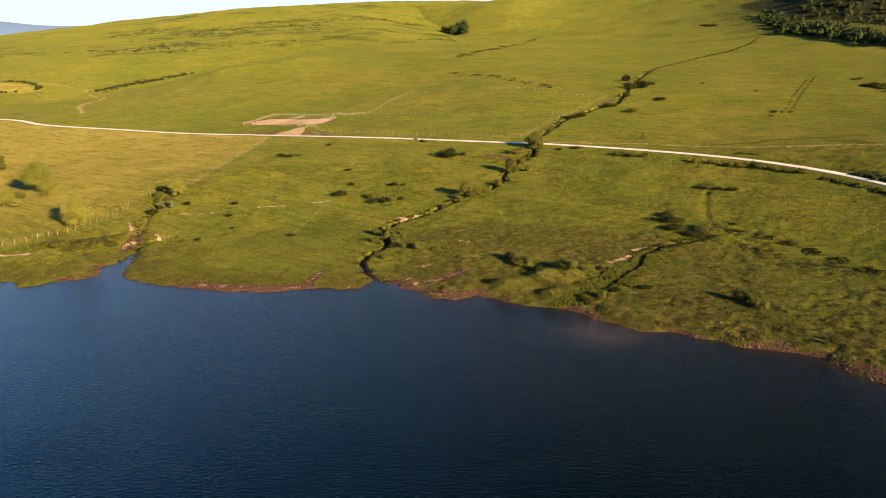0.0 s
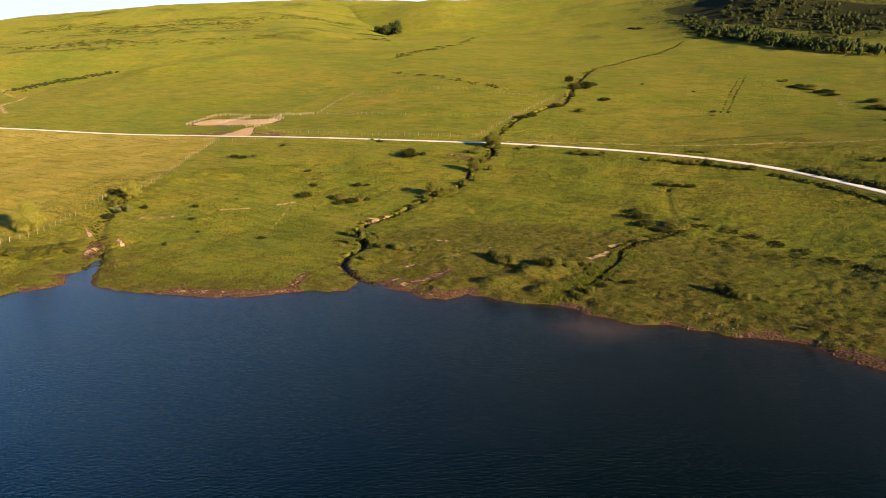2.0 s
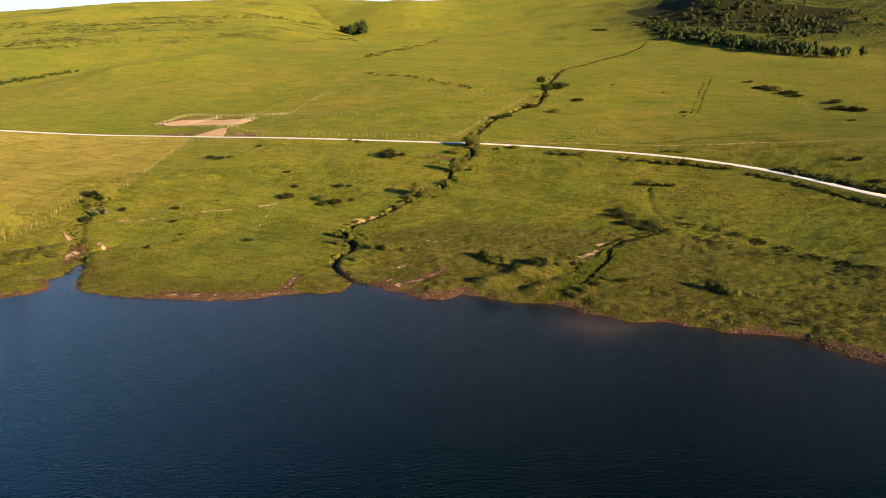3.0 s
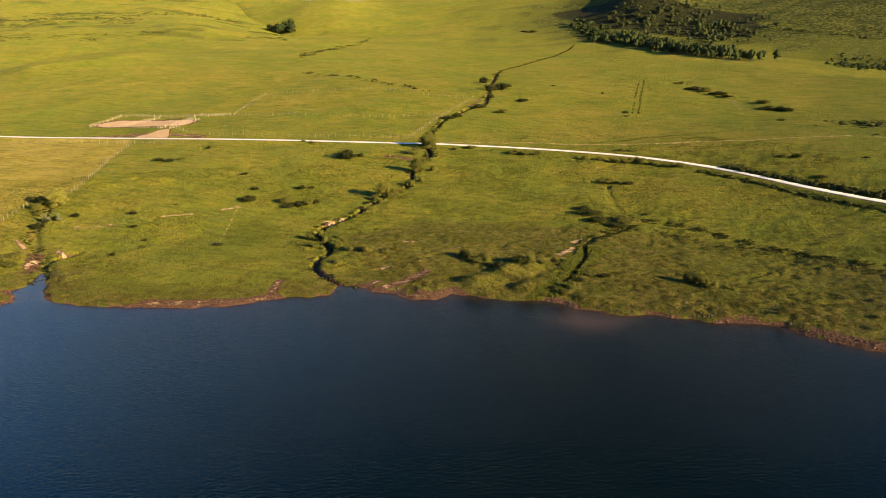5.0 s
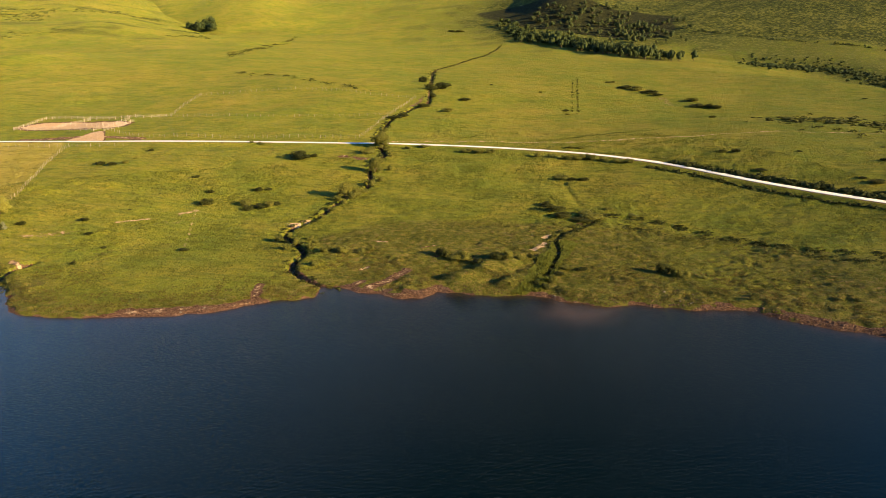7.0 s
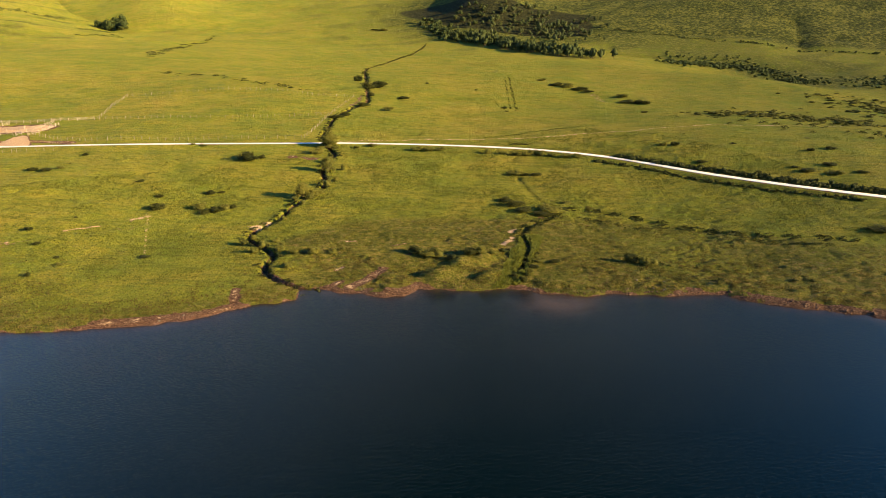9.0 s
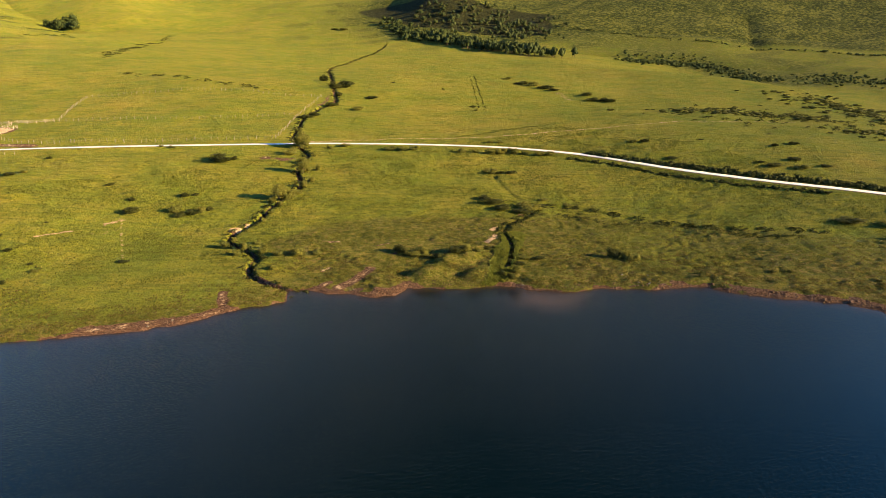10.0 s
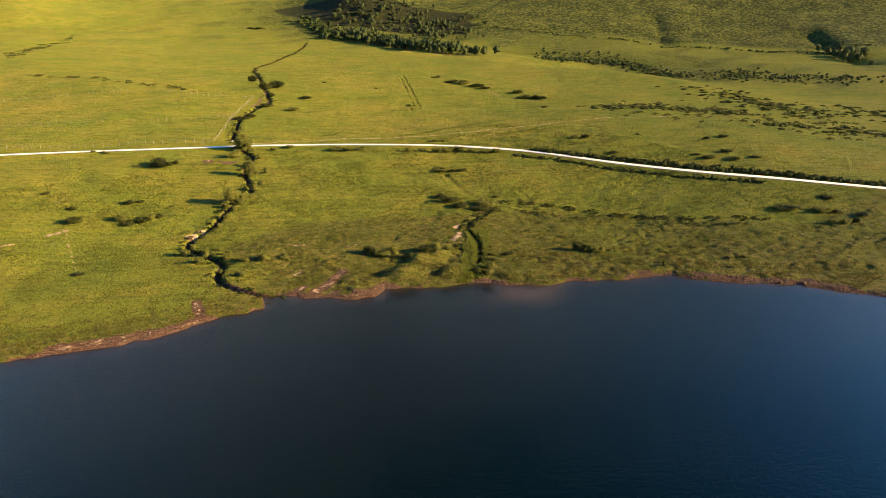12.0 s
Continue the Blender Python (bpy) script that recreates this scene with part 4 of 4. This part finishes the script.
# ---- far woods, heath and grass: too many to count ----
def joined_trees(name, spots, mat, rng, label, leaves=130, size=1.0):
    """A far wood as one mesh: for each tree a stem and a crown of leaf sprays."""
    centres, sizes, out, verts, faces, core, hull = [], [], [], [], [], [], []
    for x, y, w, h in spots:
        z = height(x, y) - 0.2
        lumps = [(0, 0, h * 0.50, w * 0.38, w * 0.38, h * 0.44)]
        for k in range(4):
            t = rng.random() * 6.283
            lumps.append((w * 0.26 * math.cos(t), w * 0.26 * math.sin(t), h * (0.25 + 0.5 * rng.random()), w * 0.22, w * 0.22, h * 0.16))
        p, face = lumpy_points(rng, leaves, lumps, 0.6)
        centres.append(p + np.array([x, y, z]))
        out.append(face)
        sizes.append((0.12 * w * size + 0.24) * (0.6 + 0.8 * rng.random(leaves)))
        for cx, cy, cz, rx, ry, rz in lumps:
            b = len(core)
            core += [(x + cx + 0.74 * rx * s * math.cos(t) * k, y + cy + 0.74 * ry * s * math.sin(t) * k, z + cz + 0.74 * rz * c * k)
                     for s, c in ((0.05, 1.0), (0.71, 0.71), (1.0, 0.0), (0.71, -0.71)) for t in (0, 1.047, 2.094, 3.142, 4.189, 5.236) for k in (0.85 + 0.3 * rng.random(),)]
            hull += [(b + 6 * j + i, b + 6 * j + 6 + i, b + 6 * j + 6 + (i + 1) % 6, b + 6 * j + (i + 1) % 6) for j in range(3) for i in range(6)]
        b = len(verts)
        r = 0.03 * h
        for zz, rr in ((0.0, r), (h * 0.7, r * 0.4)):
            verts += [(x + rr * math.cos(t), y + rr * math.sin(t), z + zz) for t in (0, 2.094, 4.189)]
        faces += [(b + k, b + (k + 1) % 3, b + 3 + (k + 1) % 3, b + 3 + k) for k in range(3)]
    root = tagged(new(name), label, "trees", kind="stuff")
    stems = raw_mesh("trunks", np.array(verts), np.array(faces), BARK)
    new("trunks", stems).parent = root
    crown = quads_mesh("crowns", np.concatenate(centres), np.concatenate(sizes), rng, mat, 0.1, 1.0, np.concatenate(out))
    new("crowns", crown).parent = root
    new("inner_foliage", raw_mesh("inner_foliage", np.array(core), np.array(hull), mat)).parent = root
    return root


def scatter(rng, n, line, width, low, high, tall):
    """Spots for trees in a belt along a line: x, y, crown width, height."""
    p = np.array(smooth_line(line, 6.0))
    k, t = rng.integers(len(p) - 1, size=n), rng.random((n, 1))
    q = p[k] * (1 - t) + p[k + 1] * t + rng.normal(size=(n, 2)) * width
    w = low + (high - low) * rng.random(n)
    return [(float(a), float(b), float(c), float(c * tall * (0.8 + 0.5 * rng.random()))) for (a, b), c in zip(q, w)]


wood_rng = np.random.default_rng(8)
joined_trees("belt_wood", scatter(wood_rng, 260, [(446, 885), (458, 812), (456, 745), (450, 685), (455, 625)], 13, 7, 11, 1.25), LEAF_WOOD, wood_rng, "dense dark green wood along the foot of the hill", 280, 0.45)
joined_trees("hedge_wood", scatter(wood_rng, 60, [(452, 1015), (442, 950), (432, 890), (440, 830)], 8, 7, 12, 0.8), LEAF_WOOD, wood_rng, "line of dark bushy trees in the hollow")
joined_trees("open_wood", scatter(wood_rng, 200, [(520, 960), (545, 915), (585, 890), (590, 845), (550, 820)], 34, 4, 10.5, 0.9), LEAF_HILL, wood_rng, "scattered grey-green trees on the shaded heath slope", 360, 0.4)
joined_trees("far_copse", scatter(wood_rng, 16, [(12, 1240), (28, 1222), (48, 1225)], 6, 12, 18, 1.0), LEAF_WOOD, wood_rng, "small dark copse in a far gully", 220)
joined_trees("valley_trees", scatter(wood_rng, 14, [(915, 434), (885, 398), (866, 374)], 7, 9, 15, 1.1), LEAF_HILL, wood_rng, "clump of pale green trees in a shaded gully", 220)


thick_rng = np.random.default_rng(18)
joined_trees("far_hedge", scatter(thick_rng, 170, [(651, 806), (688, 738), (727, 667), (776, 609), (829, 522), (881, 458), (962, 393)], 2.0, 2.5, 4.5, 0.7), LEAF_WOOD, thick_rng, "dark hedge line across the far hillside", 40)
joined_trees("gorse_thicket", scatter(thick_rng, 520, [(560, 600), (600, 590), (640, 570), (632, 525), (616, 470)], 11, 3, 6, 0.6) + scatter(thick_rng, 60, [(602, 656), (636, 619), (659, 584)], 12, 2.5, 5, 0.6) + scatter(thick_rng, 260, [(674, 440), (654, 396), (641, 354), (670, 314)], 20, 2.5, 5, 0.6), LEAF_WOOD, thick_rng, "dark gorse thicket in the valley behind the spur", 45)
joined_trees("valley_thicket", scatter(thick_rng, 210, [(-356, 731), (-342, 767), (-323, 797), (-295, 827)], 5, 2.5, 5, 0.34) + scatter(thick_rng, 40, [(-470, 772), (-434, 755), (-415, 727), (-436, 706)], 1.5, 3, 5, 0.6), LEAF_WOOD, thick_rng, "dark scrub along a stream in the western valley", 45)
# scrub strung densely, so that it also stands for the cut bank's shade
joined_trees("roadside_scrub", scatter(thick_rng, 680, [(124, 206), (129.5, 190), (137.5, 168), (146.5, 144), (155.5, 126), (163.5, 109), (171, 97)], 0.7, 1.3, 2.8, 0.58) + scatter(thick_rng, 240, [(113, 206), (118.5, 193), (126, 168), (135.5, 142), (144, 124)], 0.5, 0.8, 2.0, 0.45), LEAF_DARK, thick_rng, "dark scrub on the bank above the gravel road", 60, 0.5)
joined_trees("gorse_bank", scatter(thick_rng, 110, [(233, 258), (250, 240), (262, 222), (268, 203)], 7, 1.8, 6.0, 0.27) + scatter(thick_rng, 120, [(362, 280), (357, 255), (342, 232), (350, 205)], 12, 1.8, 6.0, 0.27) + scatter(thick_rng, 90, [(238, 166), (262, 150), (284, 134), (305, 118)], 5, 1.8, 6.0, 0.27) + scatter(thick_rng, 90, [(300, 215), (330, 190), (380, 190), (420, 200)], 16, 1.8, 6.0, 0.27), LEAF_DARK, thick_rng, "dark gorse strewn in bands over the eastern slope", 90, 0.5)


def heath_patches(name, n, rng, where, label, mat, per=26):
    """Low dark clumps strewn over a slope, in one mesh."""
    centres, sizes, out = [], [], []
    for _ in range(n):
        x, y, w = where(rng)
        t, r = rng.random(per) * 6.283, np.sqrt(rng.random(per))
        q = np.stack([w * 0.62 * r * np.cos(t), w * 0.40 * r * np.sin(t)], 1) * (0.75 + 0.5 * rng.random((per, 1)))
        top = 0.24 * w * (1 - 0.8 * r * r) * (0.5 + 0.6 * rng.random(per))
        centres.append(np.stack([x + q[:, 0], y + q[:, 1], land(x + q[:, 0], y + q[:, 1]) + top], 1))
        out.append(np.stack([r * np.cos(t), r * np.sin(t), 0.9 - 0.4 * r], 1))
        sizes.append((0.13 * w + 0.15) * (0.6 + 0.8 * rng.random(per)))
    me = quads_mesh(name, np.concatenate(centres), np.concatenate(sizes), rng, mat, 0.2, 1.0, np.concatenate(out))
    return tagged(new(name, me), label, "heath", kind="stuff")


def on_west_hill(rng):
    while True:
        x, y = rng.uniform(-620, 20), rng.uniform(930, 1330)
        if grain(x * 0.5, y, 70, 41) * 0.6 + grain(x * 0.6, y, 24, 42) * 0.4 > 0.56:
            return x, y, rng.uniform(2.0, 6.5)


def on_east_slope(rng):
    t = rng.random()
    if t < 0.45:
        return 255 + rng.normal() * 22, 225 + rng.normal() * 20, rng.uniform(1.5, 4)
    x = rng.uniform(230, 370)
    return x, np.interp(x, [230, 290, 370], [160, 165, 265]) + rng.normal() * 16, rng.uniform(1.5, 4.5)


def on_mid_slope(rng):
    t = rng.random()
    if rng.random() < 0.6:
        return np.interp(t, [0, 0.3, 0.7, 1], [10, 40, 83, 152]) + rng.normal() * 3, np.interp(t, [0, 0.3, 0.7, 1], [651, 735, 887, 1079]) + rng.normal() * 8, rng.uniform(2, 6)
    return 8 + 65 * t + rng.normal() * 2, 524 - 123 * t + rng.normal() * 3, rng.uniform(1.5, 4)


def along_creeks(rng):
    line = np.array(CREEKS[int(rng.choice(4, p=[0.5, 0.22, 0.06, 0.22]))][0])
    k = int(rng.integers(min(len(line), 75)))
    t = rng.random() * 6.283
    r = rng.uniform(0.9, 2.2)
    return line[k][0] + r * math.cos(t), line[k][1] + r * math.sin(t), rng.uniform(0.6, 1.7)


def on_pasture(rng):
    while True:
        x, y = rng.uniform(-110, 170), rng.uniform(125, 330)
        if sample(SHORE_AT, x, y)[0] > 3 and sample(ROAD_AT, x, y)[0] > 4 and grain(x, y, 16, 43) * 0.6 + grain(x, y, 5, 44) * 0.4 > 0.58:
            return x, y, rng.uniform(0.5, 1.5)


ROAD_AT = line_field(ROAD_MID, 8.0)[0]
heath_rng = np.random.default_rng(9)
heath_patches("heath_clumps", 1300, heath_rng, on_west_hill, "dark heather clumps strewn over the western hill", LEAF_WOOD, 22)
heath_patches("gorse_clumps", 260, heath_rng, on_east_slope, "dark gorse clumps strewn over the eastern slope", LEAF_DARK, 40)
heath_patches("rush_clumps", 150, heath_rng, on_mid_slope, "dark rush clumps in lines on the upper pasture", LEAF_DARK)


def along_upper_creek(rng):
    line = np.array(CREEKS[4][0])
    k = int(rng.integers(len(line)))
    return line[k][0] + rng.normal() * 1.2, line[k][1] + rng.normal() * 1.2, rng.uniform(1.0, 2.6)


heath_patches("upper_sedge", 520, heath_rng, along_upper_creek, "dark sedge marking the upper course of the creek", LEAF_DARK, 18)


def in_ruts(rng):
    t, side = rng.random() ** 1.2, rng.choice([-1.3, 1.3], p=[0.32, 0.68])
    return np.interp(t, [0, 0.5, 1], [162, 195, 236]) + side + rng.normal() * 0.25, np.interp(t, [0, 0.5, 1], [330, 384, 450]) - 0.6 * side + rng.normal() * 0.4, rng.uniform(0.5, 1.2)


heath_patches("rut_rushes", 150, heath_rng, in_ruts, "dark rushes growing in two old wheel ruts", LEAF_DARK, 22)
def along_scarp(rng):
    t = rng.random() * (len(SCARP_LINE) - 1)
    k = np.arange(len(SCARP_LINE))
    return np.interp(t, k, [p[0] for p in SCARP_LINE]) + rng.normal() * 0.9, np.interp(t, k, [p[1] for p in SCARP_LINE]) + rng.normal() * 0.9, rng.uniform(0.5, 1.5)


SCARP_LINE = [(69.8, 157.6), (74.7, 152), (77.3, 145), (83.3, 141.2), (91.7, 136.5), (95, 127), (94, 121), (97.6, 115), (104, 108)]
# dark clumps put in for the inner shade of the scarp
heath_patches("scarp_rushes", 190, heath_rng, along_scarp, "dark clumps standing in for shade along a broken scarp in the wet pasture", LEAF_DARK, 20)
heath_patches("creek_sedge", 1100, heath_rng, along_creeks, "dark green sedge clumps hanging over the creeks", LEAF_DARK, 30)
heath_patches("pasture_tussocks", 520, heath_rng, on_pasture, "small dark tussocks scattered over the pasture", LEAF_MID, 16)


def grass_tufts(name, n, rng, box, low, high, keep, mat, label):
    """Upright grass tufts, each a few leaning blades."""
    x0, y0, x1, y1 = box
    x, y = rng.uniform(x0, x1, n * 3), rng.uniform(y0, y1, n * 3)
    s = sample(SHORE_AT, x, y)
    ok = (s > 0.25) & (sample(SOIL_AT["earth"], x, y) < 0.35) & (sample(SOIL_AT["gravel"], x, y) < 0.35) & keep(x, y, s, rng)
    x, y = x[ok][:n], y[ok][:n]
    z = land(x, y)
    far = sample(ROAD_AT, x, y) > 3
    x, y, z = x[far], y[far], z[far]
    m = len(x)
    blades = 5
    t = rng.random((m, blades)) * 6.283
    h = (low + (high - low) * rng.random((m, 1))) * (0.6 + 0.5 * rng.random((m, blades)))
    r = 0.18 * h + 0.05
    root = np.stack([x[:, None] + 0.3 * r * np.cos(t), y[:, None] + 0.3 * r * np.sin(t), np.repeat(z[:, None] - 0.03, blades, 1)], -1)
    tip = np.stack([x[:, None] + 2.2 * r * np.cos(t), y[:, None] + 2.2 * r * np.sin(t), z[:, None] + h], -1)
    wide = np.stack([-np.sin(t), np.cos(t), 0 * t], -1) * (0.20 * h[..., None] + 0.02)
    v = np.stack([root - wide, root + wide, tip], 2).reshape(-1, 3)
    me = raw_mesh(name, v, np.arange(len(v)).reshape(-1, 3), mat)
    return tagged(new(name, me), label, "grass", kind="stuff")


tuft_rng = np.random.default_rng(10)
grass_tufts("grass_tufts", 70000, tuft_rng, (-112, 95, 160, 262), 0.11, 0.32, lambda x, y, s, r: r.random(len(x)) < 0.10 + 0.9 * easing(0.4, 0.7, 0.6 * grain(x, y, 9, 51) + 0.4 * grain(x, y, 2.5, 56)), BLADE, "short uneven grass tufts on the grazed pasture")
grass_tufts("rush_tufts", 90000, tuft_rng, (-112, 70, 150, 190), 0.11, 0.32, lambda x, y, s, r: r.random(len(x)) < (0.03 + 0.9 * sample(TUSSOCKY, x, y) * (1 - 0.7 * easing(14, 26, s))) * easing(0.35, 0.65, grain(x, y, 1.6, 54)), STRAW, "rough straw-coloured rushes near the lake")
grass_tufts("reed_bed", 6000, tuft_rng, (20, 120, 50, 152), 0.25, 0.6, lambda x, y, s, r: np.abs((y - 123) - 1.05 * (x - 22)) < 3.2 + 2.0 * grain(x, y, 4, 53), REED, "bright green reeds filling the brook's mouth")
grass_tufts("hay_stubble", 24000, tuft_rng, (-215, 165, -84, 330), 0.16, 0.34, lambda x, y, s, r: (sample(SOIL_AT["meadow"], x, y) > 0.4) & (r.random(len(x)) < 0.2 + 0.8 * easing(0.3, 0.7, grain(x * 0.5, y, 6, 55))), HAY, "pale tufted hay grass of the fenced meadow")

# ---- fences and pen ----
def post_mesh(name, radius, tall):
    bm = bmesh.new()
    tube(bm, (0, 0, -0.3), (0, 0, tall - 0.06), radius, radius * 0.95, 7)
    tube(bm, (0, 0, tall - 0.06), (0.01, 0, tall), radius * 0.95, radius * 0.6, 7)
    me = bpy.data.meshes.new(name)
    bm.to_mesh(me)
    bm.free()
    return me


def fence(line, gap, tall, radius, wires, seed, label, mat, mat_wire, rail=0.0):
    rng = np.random.default_rng(seed)
    root = new("fence")
    tagged(root, label, "fence", "fences")
    p = np.array(smooth_line(line, 0.5) if not rail else line, float)
    d = np.r_[0, np.cumsum(np.hypot(*np.diff(p, axis=0).T))]
    n = max(1, int(round(d[-1] / gap)))
    spots = [(float(np.interp(s, d, p[:, 0])), float(np.interp(s, d, p[:, 1]))) for s in np.linspace(0, d[-1], n + 1) + rng.normal(size=n + 1) * 0.12 * gap * (not rail)]
    me = post_mesh("post", radius, tall)
    me.materials.append(mat)
    tops = []
    for x, y in spots:
        ob = new("post", me)
        ob.parent = root
        z = height(x, y)
        k = 0.8 + 0.36 * rng.random()
        ob.matrix_basis = pose(x, y, z, rng.normal() * 5, rng.normal() * 5, rng.random() * 360) @ Matrix.Diagonal((1, 1, k, 1))
        tops.append((x, y, z))
    for f in wires:
        bm = bmesh.new()
        for a, b in zip(tops[:-1], tops[1:]):
            r = rail or 0.004
            tube(bm, (a[0], a[1], a[2] + f * tall), (b[0], b[1], b[2] + f * tall), r, r, 4)
        part("rail" if rail else "wire", bm, mat_wire, root)
    return root


fence([(-130, 166), (-120, 167.5), (-109.3, 169.2), (-103, 175.5), (-98.5, 186.6), (-97, 198), (-96.5, 212), (-95.5, 226)], 2.7, 1.35, 0.062, (0.45, 0.85), 1, "weathered wooden post fence along the hay meadow", POST, WIRE)
fence([(-91, 230), (-86.5, 240), (-85, 257), (-84.4, 275), (-82.5, 305), (-80, 324)], 2.6, 1.35, 0.062, (0.45, 0.85), 2, "weathered wooden post fence running up to the road", POST, WIRE)
fence([(-260, 420), (-215, 388), (-177, 371), (-134, 354), (-113, 347), (-98, 338), (-82, 324), (-59, 312.5)], 3.2, 1.35, 0.062, (0.45, 0.85), 3, "weathered wooden post fence beside the gravel road", POST, WIRE)
fence([(-67, 358), (-54, 334.5), (-36.5, 320.5), (0.6, 303), (17.3, 295.5), (31, 291)], 3.0, 1.45, 0.075, (0.45, 0.85), 4, "pale wooden post fence of the paddock by the road", PALE_POST, WIRE)
fence([(33, 292.5), (43, 309), (61.4, 340), (76, 362), (89.5, 381)], 3.0, 1.4, 0.075, (0.45, 0.85), 5, "pale wooden post fence of the paddock along the creek", PALE_POST, WIRE)
fence([(89.5, 381), (69, 391), (42, 417), (7, 431), (-22, 440)], 3.2, 1.5, 0.075, (0.45, 0.85), 6, "pale wooden post fence along the top of the paddock", PALE_POST, WIRE)
fence([(-22, 440), (-31, 413), (-38.5, 389), (-41.5, 383)], 2.6, 1.5, 0.075, (0.45, 0.85), 7, "pale wooden post fence down the side of the paddock", PALE_POST, WIRE)
fence([(-41.5, 383), (-6, 357), (22, 346), (60, 340)], 3.2, 1.3, 0.075, (0.45, 0.85), 8, "wooden post fence across the middle of the paddock", PALE_POST, WIRE)
for k, line in enumerate(([(-109, 385), (-98, 408)], [(-98, 408), (-80, 398), (-59.5, 386)], [(-92, 379), (-77, 393)], [(-73, 358), (-65, 370), (-58.5, 382)], [(-68.5, 354), (-62, 364), (-56.5, 375)], [(-59.5, 386), (-41.5, 383)], [(-91.5, 377), (-74, 360)], [(-109, 385), (-98.4, 381), (-91.5, 377)], [(-85, 384), (-70, 372)])):
    fence(line, 3.4, 1.6, 0.075, (0.35, 0.62, 0.9), 20 + k, "bleached timber rail fence of the cattle pen", RAIL, RAIL, 0.045)


# ---- small things ----
def rock_mesh(seed):
    rng = np.random.default_rng(seed)
    bm = bmesh.new()
    bmesh.ops.create_icosphere(bm, subdivisions=1, radius=0.5)
    for v in bm.verts:
        v.co *= 0.75 + 0.5 * rng.random()
        v.co.z *= 0.6
    me = bpy.data.meshes.new("rock")
    bm.to_mesh(me)
    bm.free()
    me.materials.append(ROCK)
    return me


ROCKS = [rock_mesh(k) for k in range(5)]
rock_rng = np.random.default_rng(4)
for cx, cy, spread_m, n, label in ((-4, 135.5, 3.0, 12, "rough stone lying on the muddy shore"), (-12, 193, 2.2, 9, "pale stone in the bare creek bank"), (24, 256, 4.0, 9, "pale stone on the bare slope by the road"), (41, 150, 1.6, 6, "pale stone by the brook"),
                                  (26.5, 120, 1.5, 8, "dark stone on the shore"), (48, 108, 8, 14, "dark stone on the shore"), (-38, 138.5, 8, 10, "rough stone lying on the muddy shore")):
    for _ in range(n):
        x, y = cx + rock_rng.normal() * spread_m * 0.6, cy + rock_rng.normal() * spread_m * 0.4
        if float(sample(SHORE_AT, x, y)[0]) < 0.2:
            continue
        ob = new("rock", ROCKS[int(rock_rng.integers(5))])
        k = 0.2 + 0.35 * rock_rng.random()
        ob.matrix_basis = pose(x, y, height(x, y) + 0.05 * k, 0, 0, rock_rng.random() * 360) @ Matrix.Diagonal((k, k * (0.6 + 0.5 * rock_rng.random()), k, 1))
        tagged(ob, label, "stone", "stones")


def shore_clods(n, rng):
    """Small lumps of red earth and stones along the worn shore, past counting."""
    k = rng.integers(len(SHORE_EDGE), size=n * 6)
    x = np.array([SHORE_EDGE[i][0] for i in k]) + rng.normal(size=n * 6) * 1.8
    y = np.array([SHORE_EDGE[i][1] for i in k]) + rng.normal(size=n * 6) * 1.8
    ok = (x > -125) & (x < 110) & (sample(SHORE_AT, x, y) > -0.2) & (sample(SHORE_AT, x, y) < 2.8) & (rng.random(n * 6) < 0.15 + easing(0.4, 0.7, grain(x, y, 11, 22)) + (x > 26))
    x, y = x[ok][:n], y[ok][:n]
    m = len(x)
    unit = np.array([(1, 0, 0), (-1, 0, 0), (0, 1, 0), (0, -1, 0), (0, 0, 1), (0, 0, -1)], float)
    size = 0.07 + (0.20 + 0.14 * (x > 42))[:, None, None] * rng.random((m, 1, 1)) ** 3
    v = unit[None] * size * (0.6 + 0.7 * rng.random((m, 6, 3))) + 0.05 * rng.normal(size=(m, 6, 3))
    v[:, :, 2] *= 0.55
    v += np.stack([x, y, land(x, y)], 1)[:, None]
    tri = np.array([(0, 2, 4), (2, 1, 4), (1, 3, 4), (3, 0, 4), (2, 0, 5), (1, 2, 5), (3, 1, 5), (0, 3, 5)])
    faces = (tri[None] + 6 * np.arange(m)[:, None, None]).reshape(-1, 3)
    return tagged(new("shore_clods", raw_mesh("shore_clods", v.reshape(-1, 3), faces, CLOD)), "lumps of red earth and stones on the worn shore", "clods", kind="stuff")


shore_clods(2600, rock_rng)


def box_part(name, size, at, mat, parent, edge=0.03):
    bm = bmesh.new()
    bmesh.ops.create_cube(bm, size=1.0, matrix=Matrix.Translation(at) @ Matrix.Diagonal((*size, 1)))
    bmesh.ops.bevel(bm, geom=bm.edges[:], offset=edge, segments=1, affect="EDGES")
    return part(name, bm, mat, parent)


culvert = tagged(new("culvert"), "pale concrete culvert head where the creek meets the road", "culvert")
culvert.matrix_basis = pose(40.0, 291.0, height(40.0, 291.0), 0, 0, 60)
box_part("headwall", (3.2, 0.35, 1.1), (0, 0, 0.35), CONCRETE, culvert)
for s in (-1, 1):
    box_part("wing_wall", (0.3, 1.6, 0.9), (s * 1.75, -0.8, 0.25), CONCRETE, culvert)
